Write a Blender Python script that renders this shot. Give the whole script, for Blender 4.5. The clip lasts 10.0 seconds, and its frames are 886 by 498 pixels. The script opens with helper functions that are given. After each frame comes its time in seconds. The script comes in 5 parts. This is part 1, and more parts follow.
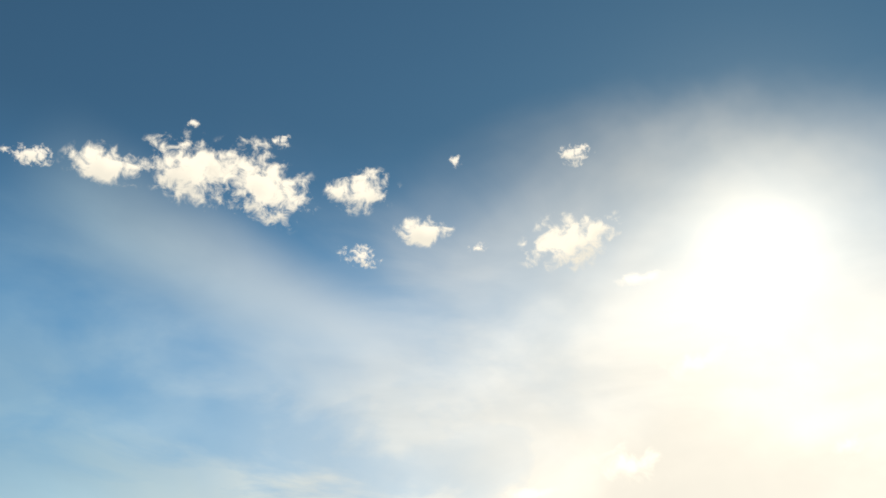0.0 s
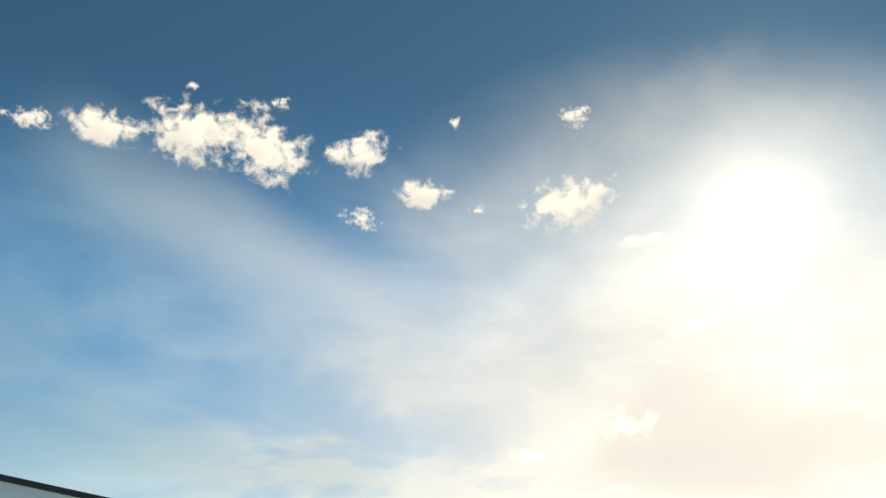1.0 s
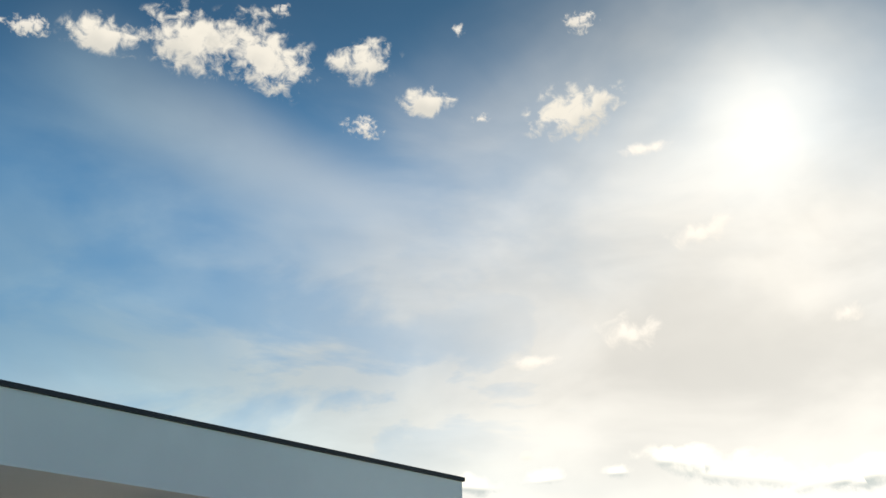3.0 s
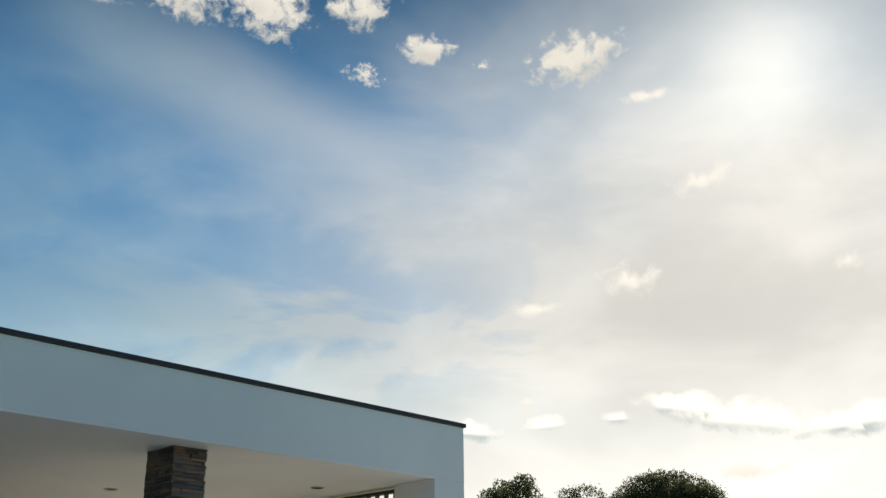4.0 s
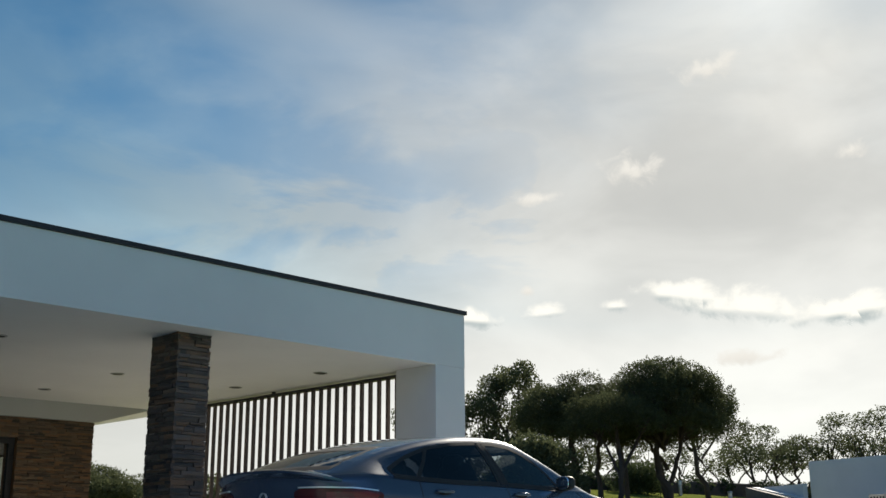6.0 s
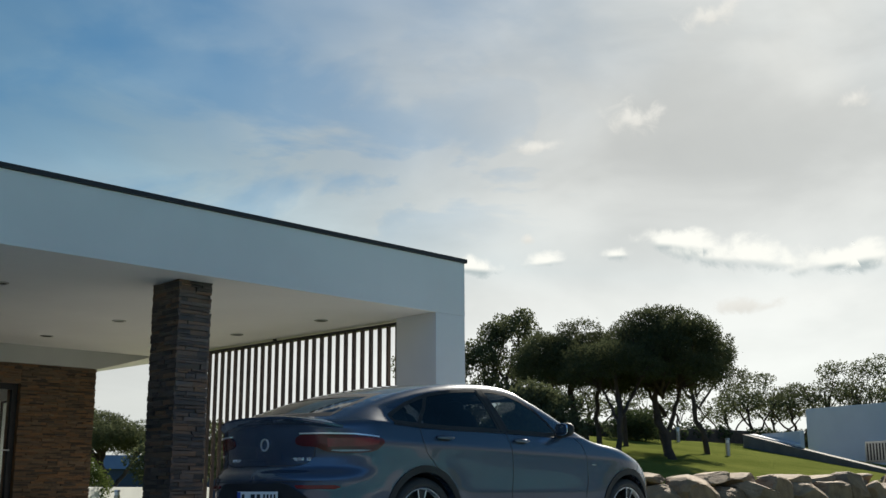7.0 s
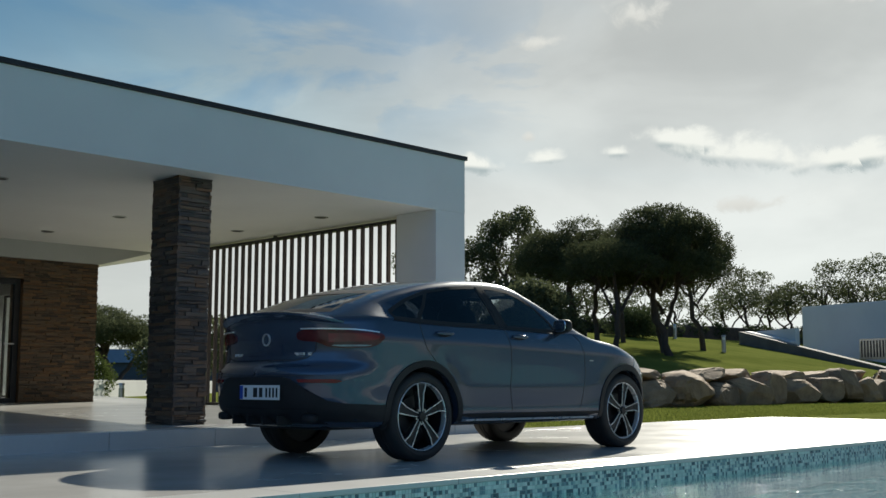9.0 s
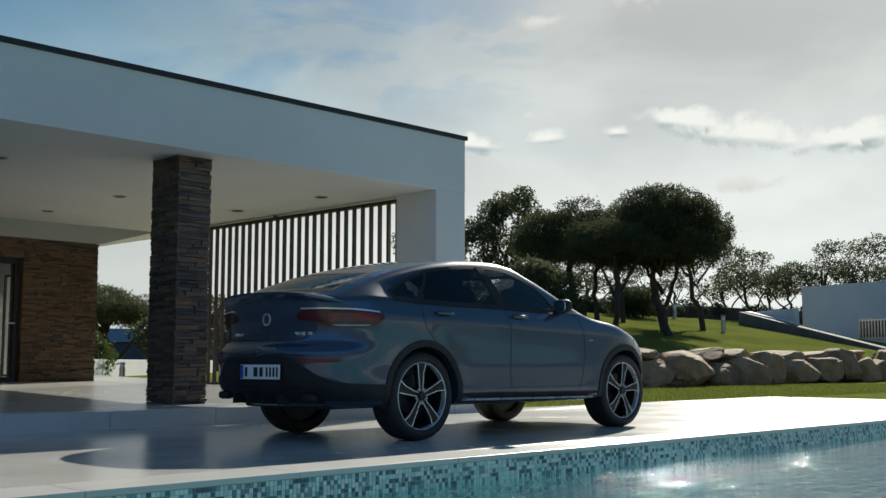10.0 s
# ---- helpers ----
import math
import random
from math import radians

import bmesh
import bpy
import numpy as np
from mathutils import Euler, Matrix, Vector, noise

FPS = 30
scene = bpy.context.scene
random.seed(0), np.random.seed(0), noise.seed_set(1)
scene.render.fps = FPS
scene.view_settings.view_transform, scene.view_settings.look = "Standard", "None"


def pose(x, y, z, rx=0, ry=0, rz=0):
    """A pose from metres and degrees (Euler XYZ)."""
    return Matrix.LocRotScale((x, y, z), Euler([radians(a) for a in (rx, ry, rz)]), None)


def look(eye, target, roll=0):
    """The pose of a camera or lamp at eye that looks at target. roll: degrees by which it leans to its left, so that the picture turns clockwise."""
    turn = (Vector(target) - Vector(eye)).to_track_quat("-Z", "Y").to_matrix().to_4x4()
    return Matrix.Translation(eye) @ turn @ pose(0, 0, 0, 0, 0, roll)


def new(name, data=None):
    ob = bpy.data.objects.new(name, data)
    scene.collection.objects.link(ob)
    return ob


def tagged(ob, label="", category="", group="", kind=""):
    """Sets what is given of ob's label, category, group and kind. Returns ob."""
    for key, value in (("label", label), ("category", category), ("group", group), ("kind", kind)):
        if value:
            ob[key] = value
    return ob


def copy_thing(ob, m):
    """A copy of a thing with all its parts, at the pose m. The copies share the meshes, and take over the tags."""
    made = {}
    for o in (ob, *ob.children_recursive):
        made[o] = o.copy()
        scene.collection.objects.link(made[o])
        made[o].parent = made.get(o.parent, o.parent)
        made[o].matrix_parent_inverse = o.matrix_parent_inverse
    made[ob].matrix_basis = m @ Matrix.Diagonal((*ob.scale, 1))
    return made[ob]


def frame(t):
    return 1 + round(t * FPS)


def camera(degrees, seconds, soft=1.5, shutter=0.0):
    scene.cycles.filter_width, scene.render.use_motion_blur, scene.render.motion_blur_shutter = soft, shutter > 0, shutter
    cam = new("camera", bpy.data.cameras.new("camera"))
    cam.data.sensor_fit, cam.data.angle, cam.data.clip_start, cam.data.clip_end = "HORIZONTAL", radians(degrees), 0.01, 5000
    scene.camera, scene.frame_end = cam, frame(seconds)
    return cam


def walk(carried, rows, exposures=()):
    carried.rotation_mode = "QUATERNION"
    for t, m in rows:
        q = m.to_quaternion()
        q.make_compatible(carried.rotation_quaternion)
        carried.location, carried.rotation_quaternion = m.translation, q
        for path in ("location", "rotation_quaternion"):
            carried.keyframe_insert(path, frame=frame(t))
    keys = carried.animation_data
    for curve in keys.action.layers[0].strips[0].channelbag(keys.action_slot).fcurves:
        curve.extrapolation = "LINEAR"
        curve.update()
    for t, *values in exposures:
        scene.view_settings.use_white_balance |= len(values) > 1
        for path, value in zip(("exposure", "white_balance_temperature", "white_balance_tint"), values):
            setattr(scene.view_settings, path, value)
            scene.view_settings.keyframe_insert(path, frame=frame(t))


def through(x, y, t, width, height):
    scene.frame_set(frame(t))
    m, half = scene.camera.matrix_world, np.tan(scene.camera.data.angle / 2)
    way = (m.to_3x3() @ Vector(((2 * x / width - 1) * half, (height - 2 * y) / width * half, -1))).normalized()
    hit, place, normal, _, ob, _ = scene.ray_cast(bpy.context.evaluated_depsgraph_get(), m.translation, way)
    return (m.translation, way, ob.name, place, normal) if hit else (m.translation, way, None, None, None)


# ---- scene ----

# ---- camera and walk ----
EYE_Z = 0.645
cam = camera(44.03, 10.0, soft=1.5)
TURN = -45.877
ROWS = [  # seconds, yaw, pitch, roll
    (0.0, -0.337, 30.278, 0.300), (0.5, -0.312, 29.441, 0.340), (1.0, -0.265, 28.319, 0.380),
    (1.5, -0.240, 27.092, 0.420), (2.0, -0.190, 25.828, 0.450), (2.5, -0.113, 24.755, 0.450),
    (4.0, 0.023, 20.850, 0.480), (4.5, 0.055, 19.483, 0.480), (5.0, 0.058, 17.944, 0.450),
    (5.5, 0.050, 16.448, 0.400), (7.0, 0.038, 12.323, 0.220), (7.5, 0.029, 10.963, 0.160),
    (8.0, 0.020, 9.579, 0.100), (8.5, 0.010, 8.230, 0.050), (9.0, 0.002, 6.960, -0.020),
    (9.5, -0.003, 6.231, -0.060), (10.0, 0.000, 5.910, -0.080)]
walk(cam, [(t, pose(0, 0, EYE_Z, 90 + p, r, TURN + y)) for t, y, p, r in ROWS],
     exposures=[(0.0, 1.28, 7700, 9), (2.5, 1.07, 7250, 10), (4.5, 0.83, 7050, 10), (5.5, 0.75, 6900, 9), (7.0, 0.64, 6600, 7), (8.0, 0.58, 6550, 6), (9.0, 0.50, 6500, 5), (10.0, 0.50, 6500, 5)])

# ---- world and sun ----
SUN_AZ, SUN_EL = radians(25.2), radians(29.4)
SUN_DIR = Vector((math.cos(SUN_EL) * math.cos(SUN_AZ), math.cos(SUN_EL) * math.sin(SUN_AZ), math.sin(SUN_EL)))
sun_data = bpy.data.lights.new("sun", "SUN")
sun_data.energy, sun_data.angle, sun_data.color = 4.8, radians(0.6), (1.0, 0.93, 0.82)
sun = new("sun", sun_data)
sun.matrix_world = look(SUN_DIR * 60, (0, 0, 0))


class Nodes:
    """A short way to wire a node tree."""

    def __init__(self, tree):
        self.tree = tree
        tree.nodes.clear()

    def add(self, kind, values=(), **props):
        n = self.tree.nodes.new(kind)
        for key, value in props.items():
            setattr(n, key, value)
        for key, value in dict(values).items():
            if isinstance(value, bpy.types.NodeSocket):
                self.tree.links.new(value, n.inputs[key])
            else:
                n.inputs[key].default_value = value
        return n

    def math(self, op, a, b=0.0, c=0.0, clamp=False):
        n = self.add("ShaderNodeMath", {0: a, 1: b, 2: c}, operation=op, use_clamp=clamp)
        return n.outputs[0]

    def vmath(self, op, a, b=(0, 0, 0)):
        n = self.add("ShaderNodeVectorMath", {0: a, 1: b}, operation=op)
        return n.outputs["Value"] if op in ("DOT_PRODUCT", "LENGTH") else n.outputs["Vector"]

    def step(self, x, lo, hi, a=0.0, b=1.0):
        n = self.add("ShaderNodeMapRange", {"Value": x, "From Min": lo, "From Max": hi, "To Min": a, "To Max": b}, interpolation_type="SMOOTHSTEP")
        return n.outputs["Result"]

    def noise(self, vec, scale, detail=4.0, rough=0.55, distort=0.0):
        n = self.add("ShaderNodeTexNoise", {"Vector": vec, "Scale": scale, "Detail": detail, "Roughness": rough, "Distortion": distort})
        return n.outputs["Fac"]

    def mix(self, fac, a, b, mode="MIX"):
        n = self.add("ShaderNodeMix", {0: fac, 6: a, 7: b}, data_type="RGBA", blend_type=mode)
        return n.outputs[2]


def direction(az, el):
    az, el = radians(az), radians(el)
    return Vector((math.cos(el) * math.cos(az), math.cos(el) * math.sin(az), math.sin(el)))


def build_world():
    w = bpy.data.worlds.new("sky")
    scene.world = w
    w.use_nodes = True
    n = Nodes(w.node_tree)
    way = n.add("ShaderNodeTexCoord").outputs["Generated"]
    sky = n.add("ShaderNodeTexSky", sky_type="NISHITA", sun_disc=False, sun_elevation=SUN_EL, sun_rotation=radians(90) - SUN_AZ,
                altitude=1500, air_density=1.0, dust_density=0.3, ozone_density=3.0).outputs[0]
    toward = n.math("MAXIMUM", n.vmath("DOT_PRODUCT", way, tuple(SUN_DIR)), 0.0)
    up = n.add("ShaderNodeSeparateXYZ", {0: way}).outputs["Z"]
    # clear blue away from the sun
    sky = n.mix(1.0, sky, n.mix(n.step(toward, 0.0, 0.62), (0.58, 0.93, 1.13, 1), (0.17, 0.32, 0.345, 1)), "MULTIPLY")
    pale = n.math("MULTIPLY_ADD", n.step(up, 0.60, 0.42), 0.68, 0.80)
    sky = n.mix(1.0, sky, n.add("ShaderNodeCombineXYZ", {0: pale, 1: pale, 2: pale}).outputs[0], "MULTIPLY")
    # thin high cloud: a bank low down, wide and uneven, drawn up towards the sun, with long streaks
    turned = n.add("ShaderNodeMapping", {"Vector": way, "Rotation": (0.35, -0.30, 0.80), "Scale": (1.6, 5.5, 6.5)}).outputs[0]
    streak = n.noise(turned, 1.25, 6, 0.52, 0.5)
    soft = n.noise(way, 3.2, 5, 0.5, 0.3)
    wide = n.math("POWER", toward, 14.0)
    height = n.math("SUBTRACT", up, n.math("MULTIPLY", wide, 0.17))
    height = n.math("ADD", height, n.math("MULTIPLY", n.math("SUBTRACT", soft, 0.5), 0.30))
    bank = n.step(height, 0.46, 0.17)
    # uneven openings in the bank, closing towards the horizon
    drawn = n.add("ShaderNodeMapping", {"Vector": way, "Rotation": (0.0, 0.15, 0.4), "Scale": (3.0, 3.0, 7.5)}).outputs[0]
    patch = n.math("ADD", n.step(n.noise(drawn, 1.7, 6, 0.55, 0.4), 0.40, 0.60), n.math("ADD", n.step(up, 0.30, 0.14), n.math("MULTIPLY", wide, 1.4)), clamp=True)
    bank = n.math("MULTIPLY", bank, n.math("MULTIPLY_ADD", patch, 0.58, 0.42))
    a, b = direction(61.5, 30.5), direction(44.0, 22.0)
    side = a.cross(b).normalized()
    across = n.math("ADD", n.vmath("DOT_PRODUCT", way, tuple(side)), n.math("MULTIPLY", n.math("SUBTRACT", soft, 0.5), 0.10))
    ribbon = n.math("MULTIPLY", n.step(n.math("ABSOLUTE", across), 0.075, 0.0), n.step(n.vmath("DOT_PRODUCT", way, tuple(direction(52, 26))), 0.955, 0.99))
    gap = n.math("MULTIPLY_ADD", bank, -0.92, 1.0)
    gap = n.math("MULTIPLY", gap, n.math("MULTIPLY_ADD", n.math("MULTIPLY", n.step(streak, 0.48, 0.80), n.step(up, 0.62, 0.40)), -0.28, 1.0))
    gap = n.math("MULTIPLY", gap, n.math("MULTIPLY_ADD", ribbon, -0.36, 1.0))
    # Unseen veil overhead, added to brighten the shaded sides.
    gap = n.math("MULTIPLY", gap, n.math("MULTIPLY_ADD", n.math("MULTIPLY", n.step(up, 0.72, 0.95), soft), -0.9, 1.0))
    cover = n.math("SUBTRACT", 1.0, gap, clamp=True)
    around = n.math("POWER", toward, 2.2)
    near = n.math("POWER", toward, 150.0)
    core = n.math("POWER", toward, 450.0)
    bright = n.math("MULTIPLY_ADD", around, 3.5, n.math("ADD", 0.3, n.math("MULTIPLY", soft, 0.8)))
    bright = n.math("MULTIPLY_ADD", streak, 0.9, bright)
    folds = n.noise(n.add("ShaderNodeMapping", {"Vector": way, "Rotation": (0.1, 0.12, 0.3), "Scale": (3.0, 3.0, 7.0)}).outputs[0], 1.8, 5, 0.50, 0.35)
    bright = n.math("MULTIPLY", bright, n.math("MULTIPLY_ADD", n.step(folds, 0.32, 0.68), 0.20, 0.90))
    bright = n.math("MULTIPLY_ADD", n.math("MULTIPLY", n.step(up, 0.32, 0.02), around), 3.6, bright)
    veil = n.mix(1.0, n.mix(n.math("MAXIMUM", n.step(toward, 0.78, 0.97), n.step(up, 0.30, 0.16)), (0.62, 0.87, 1.0, 1), (1.0, 0.99, 0.955, 1)), n.add("ShaderNodeCombineXYZ", {0: bright, 1: bright, 2: bright}).outputs[0], "MULTIPLY")
    both = n.mix(cover, sky, veil)
    # the glow of the veiled sun
    glow = n.math("MULTIPLY_ADD", core, 1.5, n.math("MULTIPLY", near, 0.6))
    lit = n.mix(1.0, (1.0, 0.95, 0.85, 1), n.add("ShaderNodeCombineXYZ", {0: glow, 1: glow, 2: glow}).outputs[0], "MULTIPLY")
    both = n.mix(1.0, both, lit, "ADD")
    bg = n.add("ShaderNodeBackground", {"Color": both, "Strength": 0.1})
    n.add("ShaderNodeOutputWorld", {"Surface": bg.outputs[0]})


build_world()

# ---- materials ----


def material(name, build):
    m = bpy.data.materials.new(name)
    m.use_nodes = True
    n = Nodes(m.node_tree)
    shader = build(n)
    n.add("ShaderNodeOutputMaterial", {"Surface": shader})
    return m


def bsdf(n, color, rough=0.6, metal=0.0, bump=None, strength=0.3, dist=0.01, **more):
    values = {"Base Color": color, "Roughness": rough, "Metallic": metal}
    if bump is not None:
        values["Normal"] = n.add("ShaderNodeBump", {"Height": bump, "Strength": strength, "Distance": dist}).outputs[0]
    values.update({k.replace("_", " "): v for k, v in more.items()})
    return n.add("ShaderNodeBsdfPrincipled", values).outputs[0]


def place_of(n, scale=(1, 1, 1)):
    p = n.add("ShaderNodeNewGeometry").outputs["Position"]
    return n.add("ShaderNodeMapping", {"Vector": p, "Scale": scale}).outputs[0]


def own(n, scale=(1, 1, 1)):
    p = n.add("ShaderNodeTexCoord").outputs["Object"]
    return n.add("ShaderNodeMapping", {"Vector": p, "Scale": scale}).outputs[0]


def mottled(dark, light, big=0.6, fine=40.0, rough=0.6, strength=0.2, dist=0.004, metal=0.0, gloss_var=0.1, piece=0.0, **more):
    """Two-scale variation in colour, gloss and relief."""
    def build(n):
        p = place_of(n)
        a, b = n.noise(p, big, 4, 0.6), n.noise(p, fine, 3, 0.6)
        f = n.math("ADD", n.math("MULTIPLY", n.step(a, 0.3, 0.7), 0.65), n.math("MULTIPLY", b, 0.35))
        if piece:
            r = n.add("ShaderNodeObjectInfo").outputs["Random"]
            f = n.math("ADD", n.math("MULTIPLY", f, 1 - piece), n.math("MULTIPLY", r, piece))
        col = n.mix(f, (*dark, 1), (*light, 1))
        rr = n.math("ADD", rough - gloss_var / 2, n.math("MULTIPLY", a, gloss_var))
        return bsdf(n, col, rr, metal, b, strength, dist, **more)
    return build


PLASTER = material("white_plaster", mottled((0.575, 0.575, 0.57), (0.65, 0.65, 0.64), 0.5, 90, 0.75, 0.15, 0.002))
# White plaster darkened: the dimmer tone under the roof is put into colour.
SHADED_PLASTER = material("shaded_plaster", mottled((0.38, 0.385, 0.37), (0.44, 0.445, 0.43), 0.4, 60, 0.7, 0.05, 0.001))
PAVING = material("paving", mottled((0.435, 0.425, 0.405), (0.51, 0.50, 0.475), 0.9, 25, 0.24, 0.06, 0.002, gloss_var=0.22))
RISER = material("riser_stone", mottled((0.52, 0.52, 0.51), (0.62, 0.62, 0.60), 1.2, 25, 0.3, 0.06, 0.002))
DARK_METAL = material("dark_metal", mottled((0.016, 0.016, 0.018), (0.03, 0.03, 0.032), 3, 60, 0.45, 0.05, 0.001, metal=0.3))
SLAT = material("slat_timber", mottled((0.05, 0.034, 0.03), (0.10, 0.066, 0.055), 2.5, 30, 0.5, 0.1, 0.002, piece=0.3))
def grass_look(n):
    p = place_of(n)
    a, b, c = n.noise(p, 0.3, 4, 0.6), n.noise(p, 3.5, 4, 0.65), n.noise(p, 45, 3, 0.7)
    f = n.math("ADD", n.math("MULTIPLY", n.step(a, 0.3, 0.7), 0.35), n.math("ADD", n.math("MULTIPLY", b, 0.35), n.math("MULTIPLY", c, 0.35)), clamp=True)
    col = n.mix(f, (0.060, 0.085, 0.016, 1), (0.21, 0.225, 0.060, 1))
    nor = n.add("ShaderNodeBump", {"Height": n.math("ADD", n.math("MULTIPLY", b, 0.4), c), "Strength": 0.6, "Distance": 0.03}).outputs[0]
    return n.add("ShaderNodeBsdfDiffuse", {"Color": col, "Normal": nor}).outputs[0]


GRASS = material("grass", grass_look)

# ---- mesh helpers ----


def mesh_of(name, verts, faces, mat, smooth=False):
    me = bpy.data.meshes.new(name)
    me.from_pydata([tuple(v) for v in verts], [], faces)
    if mat:
        me.materials.append(mat)
    if smooth:
        me.shade_smooth()
    me.update()
    return me


def from_bm(name, bm, mat, smooth=False, angle=None):
    me = bpy.data.meshes.new(name)
    bmesh.ops.recalc_face_normals(bm, faces=bm.faces)
    bm.to_mesh(me)
    bm.free()
    if mat:
        me.materials.append(mat)
    if smooth:
        me.shade_smooth()
    if angle:
        me.shade_smooth()
        me.set_sharp_from_angle(angle=radians(angle))
    return me


def thing(name, label, category, at=None, group="", kind="", me=None):
    ob = new(name, me)
    if at is not None:
        ob.matrix_basis = at if isinstance(at, Matrix) else Matrix.Translation(at)
    return tagged(ob, label, category, group, kind)


def part(name, data, parent, label="", at=None):
    ob = new(name, data)
    ob.parent = parent
    if at is not None:
        ob.matrix_basis = at if isinstance(at, Matrix) else Matrix.Translation(at)
    if label:
        tagged(ob, label)
    return ob


def box_bm(lo, hi, bevel=0.0, bm=None):
    bm = bm or bmesh.new()
    lo, hi = Vector(lo), Vector(hi)
    r = bmesh.ops.create_cube(bm, size=1, matrix=Matrix.Translation((lo + hi) / 2) @ Matrix.Diagonal((*(hi - lo), 1)))
    if bevel:
        edges = list({e for v in r["verts"] for e in v.link_edges})
        bmesh.ops.bevel(bm, geom=edges, offset=bevel, segments=2, affect="EDGES", profile=0.5)
    return bm


def box(name, lo, hi, mat, bevel=0.0):
    return from_bm(name, box_bm(lo, hi, bevel), mat)


def cyl_bm(r1, r2, h, n=24, m=None, bm=None):
    bm = bm or bmesh.new()
    bmesh.ops.create_cone(bm, cap_ends=True, segments=n, radius1=r1, radius2=r2, depth=h, matrix=m or Matrix.Identity(4))
    return bm


def prism(outline, axis, lo, hi):
    """A solid from a 2D outline, drawn out along an axis."""
    def p(a, b, d):
        return {"x": (d, a, b), "y": (a, d, b), "z": (a, b, d)}[axis]
    k = len(outline)
    verts = [p(a, b, lo) for a, b in outline] + [p(a, b, hi) for a, b in outline]
    faces = [tuple(range(k))[::-1], tuple(range(k, 2 * k))] + [(i, (i + 1) % k, k + (i + 1) % k, k + i) for i in range(k)]
    bm = bmesh.new()
    vs = [bm.verts.new(v) for v in verts]
    for f in faces:
        bm.faces.new([vs[i] for i in f])
    return bm


# ---- ground and structure ----
POOL_Y, STEP_Y, WATER_Z = 5.18, 9.68, -0.178
PAVE_END, PAVE_SIDE = 19.6, 10.27


def terrace_z(y):
    return 0.165 + max(0.0, y - 11.5) * 0.022


def lawn_z(x, y):
    """Flat by the house, a bank behind the boulders, rising to the hedge."""
    if x > 21.0:
        t = min(1.0, max(0.0, (x - 21.0) / 2.0)) * min(1.0, max(0.0, (x * 0.95 - y) / 5.0))
        bank = 0.75 * min(1.0, max(0.0, (y - 16.9) / 0.5)) + 0.15 * max(0.0, min(y, 33.5) - 17.2)
        return -0.02 + t * bank
    return -0.02


def build_ground():
    # one sheet to the horizon, finer near the lawn, left open under the pool
    xs = sorted(set([-2500, -600, -150, -40, -15, -2] + [20.4 + 1.6 * i for i in range(38)] + [90, 110, 150, 250, 600, 2500]))
    ys = sorted(set([-2500, -600, -150, -40, -12, -5, POOL_Y + 0.2] + [10.27 + 0.8 * i for i in range(0, 50)] + [51, 56, 66, 90, 150, 400, 2500] + [7.0]))
    verts = [(x, y, lawn_z(x, y) + (0.03 * noise.noise((x * 0.4, y * 0.4, 0)) if y > 17 and x > 21 else 0)) for y in ys for x in xs]
    k = len(xs)
    faces = []
    for j in range(len(ys) - 1):
        for i in range(k - 1):
            cx, cy = (xs[i] + xs[i + 1]) / 2, (ys[j] + ys[j + 1]) / 2
            if -15 < cx < 30 and -12 < cy < POOL_Y + 0.2:
                continue
            faces.append((j * k + i, j * k + i + 1, (j + 1) * k + i + 1, (j + 1) * k + i))
    thing("ground", "mown green lawn rising gently behind boulders", "lawn", kind="structure", me=mesh_of("ground", verts, faces, GRASS, True))


build_ground()
thing("pavement", "pale smooth stone pool surround in sunlight", "paving", kind="structure",
      me=box("pavement", (-8, POOL_Y + 0.42, -0.35), (PAVE_END, STEP_Y, 0.0), PAVING, 0.003))
thing("pavement", "pale smooth stone paving beside the lawn", "paving", kind="structure",
      me=box("pavement", (11.40, STEP_Y, -0.35), (PAVE_END, PAVE_SIDE, 0.0), PAVING, 0.004))
bm = prism([(STEP_Y + 0.35, -0.2), (STEP_Y + 0.35, 0.165), (11.5, terrace_z(11.5)), (21.0, terrace_z(21.0)), (21.0, -0.2)], "x", -8.0, 11.40)
terrace = thing("terrace_floor", "pale stone terrace one step above the paving", "terrace", kind="structure", me=from_bm("terrace_floor", bm, PAVING))

ROOF_X, FRONT_Y, SOFFIT, TOP = 11.356, 10.578, 3.044, 3.82
thing("roof", "white rendered flat roof slab of a modern house", "roof", kind="structure",
      me=box("roof", (-8, FRONT_Y, SOFFIT), (ROOF_X, 25, TOP), PLASTER, 0.006))
thing("roof_cap", "thin dark metal coping along the roof edge", "roof edge", kind="structure",
      me=box("roof_cap", (-8, FRONT_Y - 0.03, TOP), (ROOF_X + 0.03, 25, TOP + 0.058), DARK_METAL, 0.004))
thing("wall_pier", "white rendered end wall under the flat roof", "wall", kind="structure",
      me=box("wall_pier", (10.766, FRONT_Y + 0.002, 0.0), (ROOF_X - 0.002, 11.38, SOFFIT), PLASTER, 0.006))
# step stones along the edge of the terrace
edge_stone = from_bm("edge_stone", box_bm((-0.597, 0, -0.2), (0.597, 0.346, 0.174), 0.008), RISER)
for i in range(16):
    part("edge_stone", edge_stone, terrace, at=(10.80 - 1.2 * i, STEP_Y, 0))

# ---- ceiling spots ----
STEEL = material("brushed_steel", mottled((0.35, 0.35, 0.36), (0.5, 0.5, 0.5), 5, 200, 0.35, 0.05, 0.001, metal=1.0))
BLACK = material("matt_black", mottled((0.008, 0.008, 0.009), (0.016, 0.016, 0.017), 4, 80, 0.6, 0.1, 0.001))


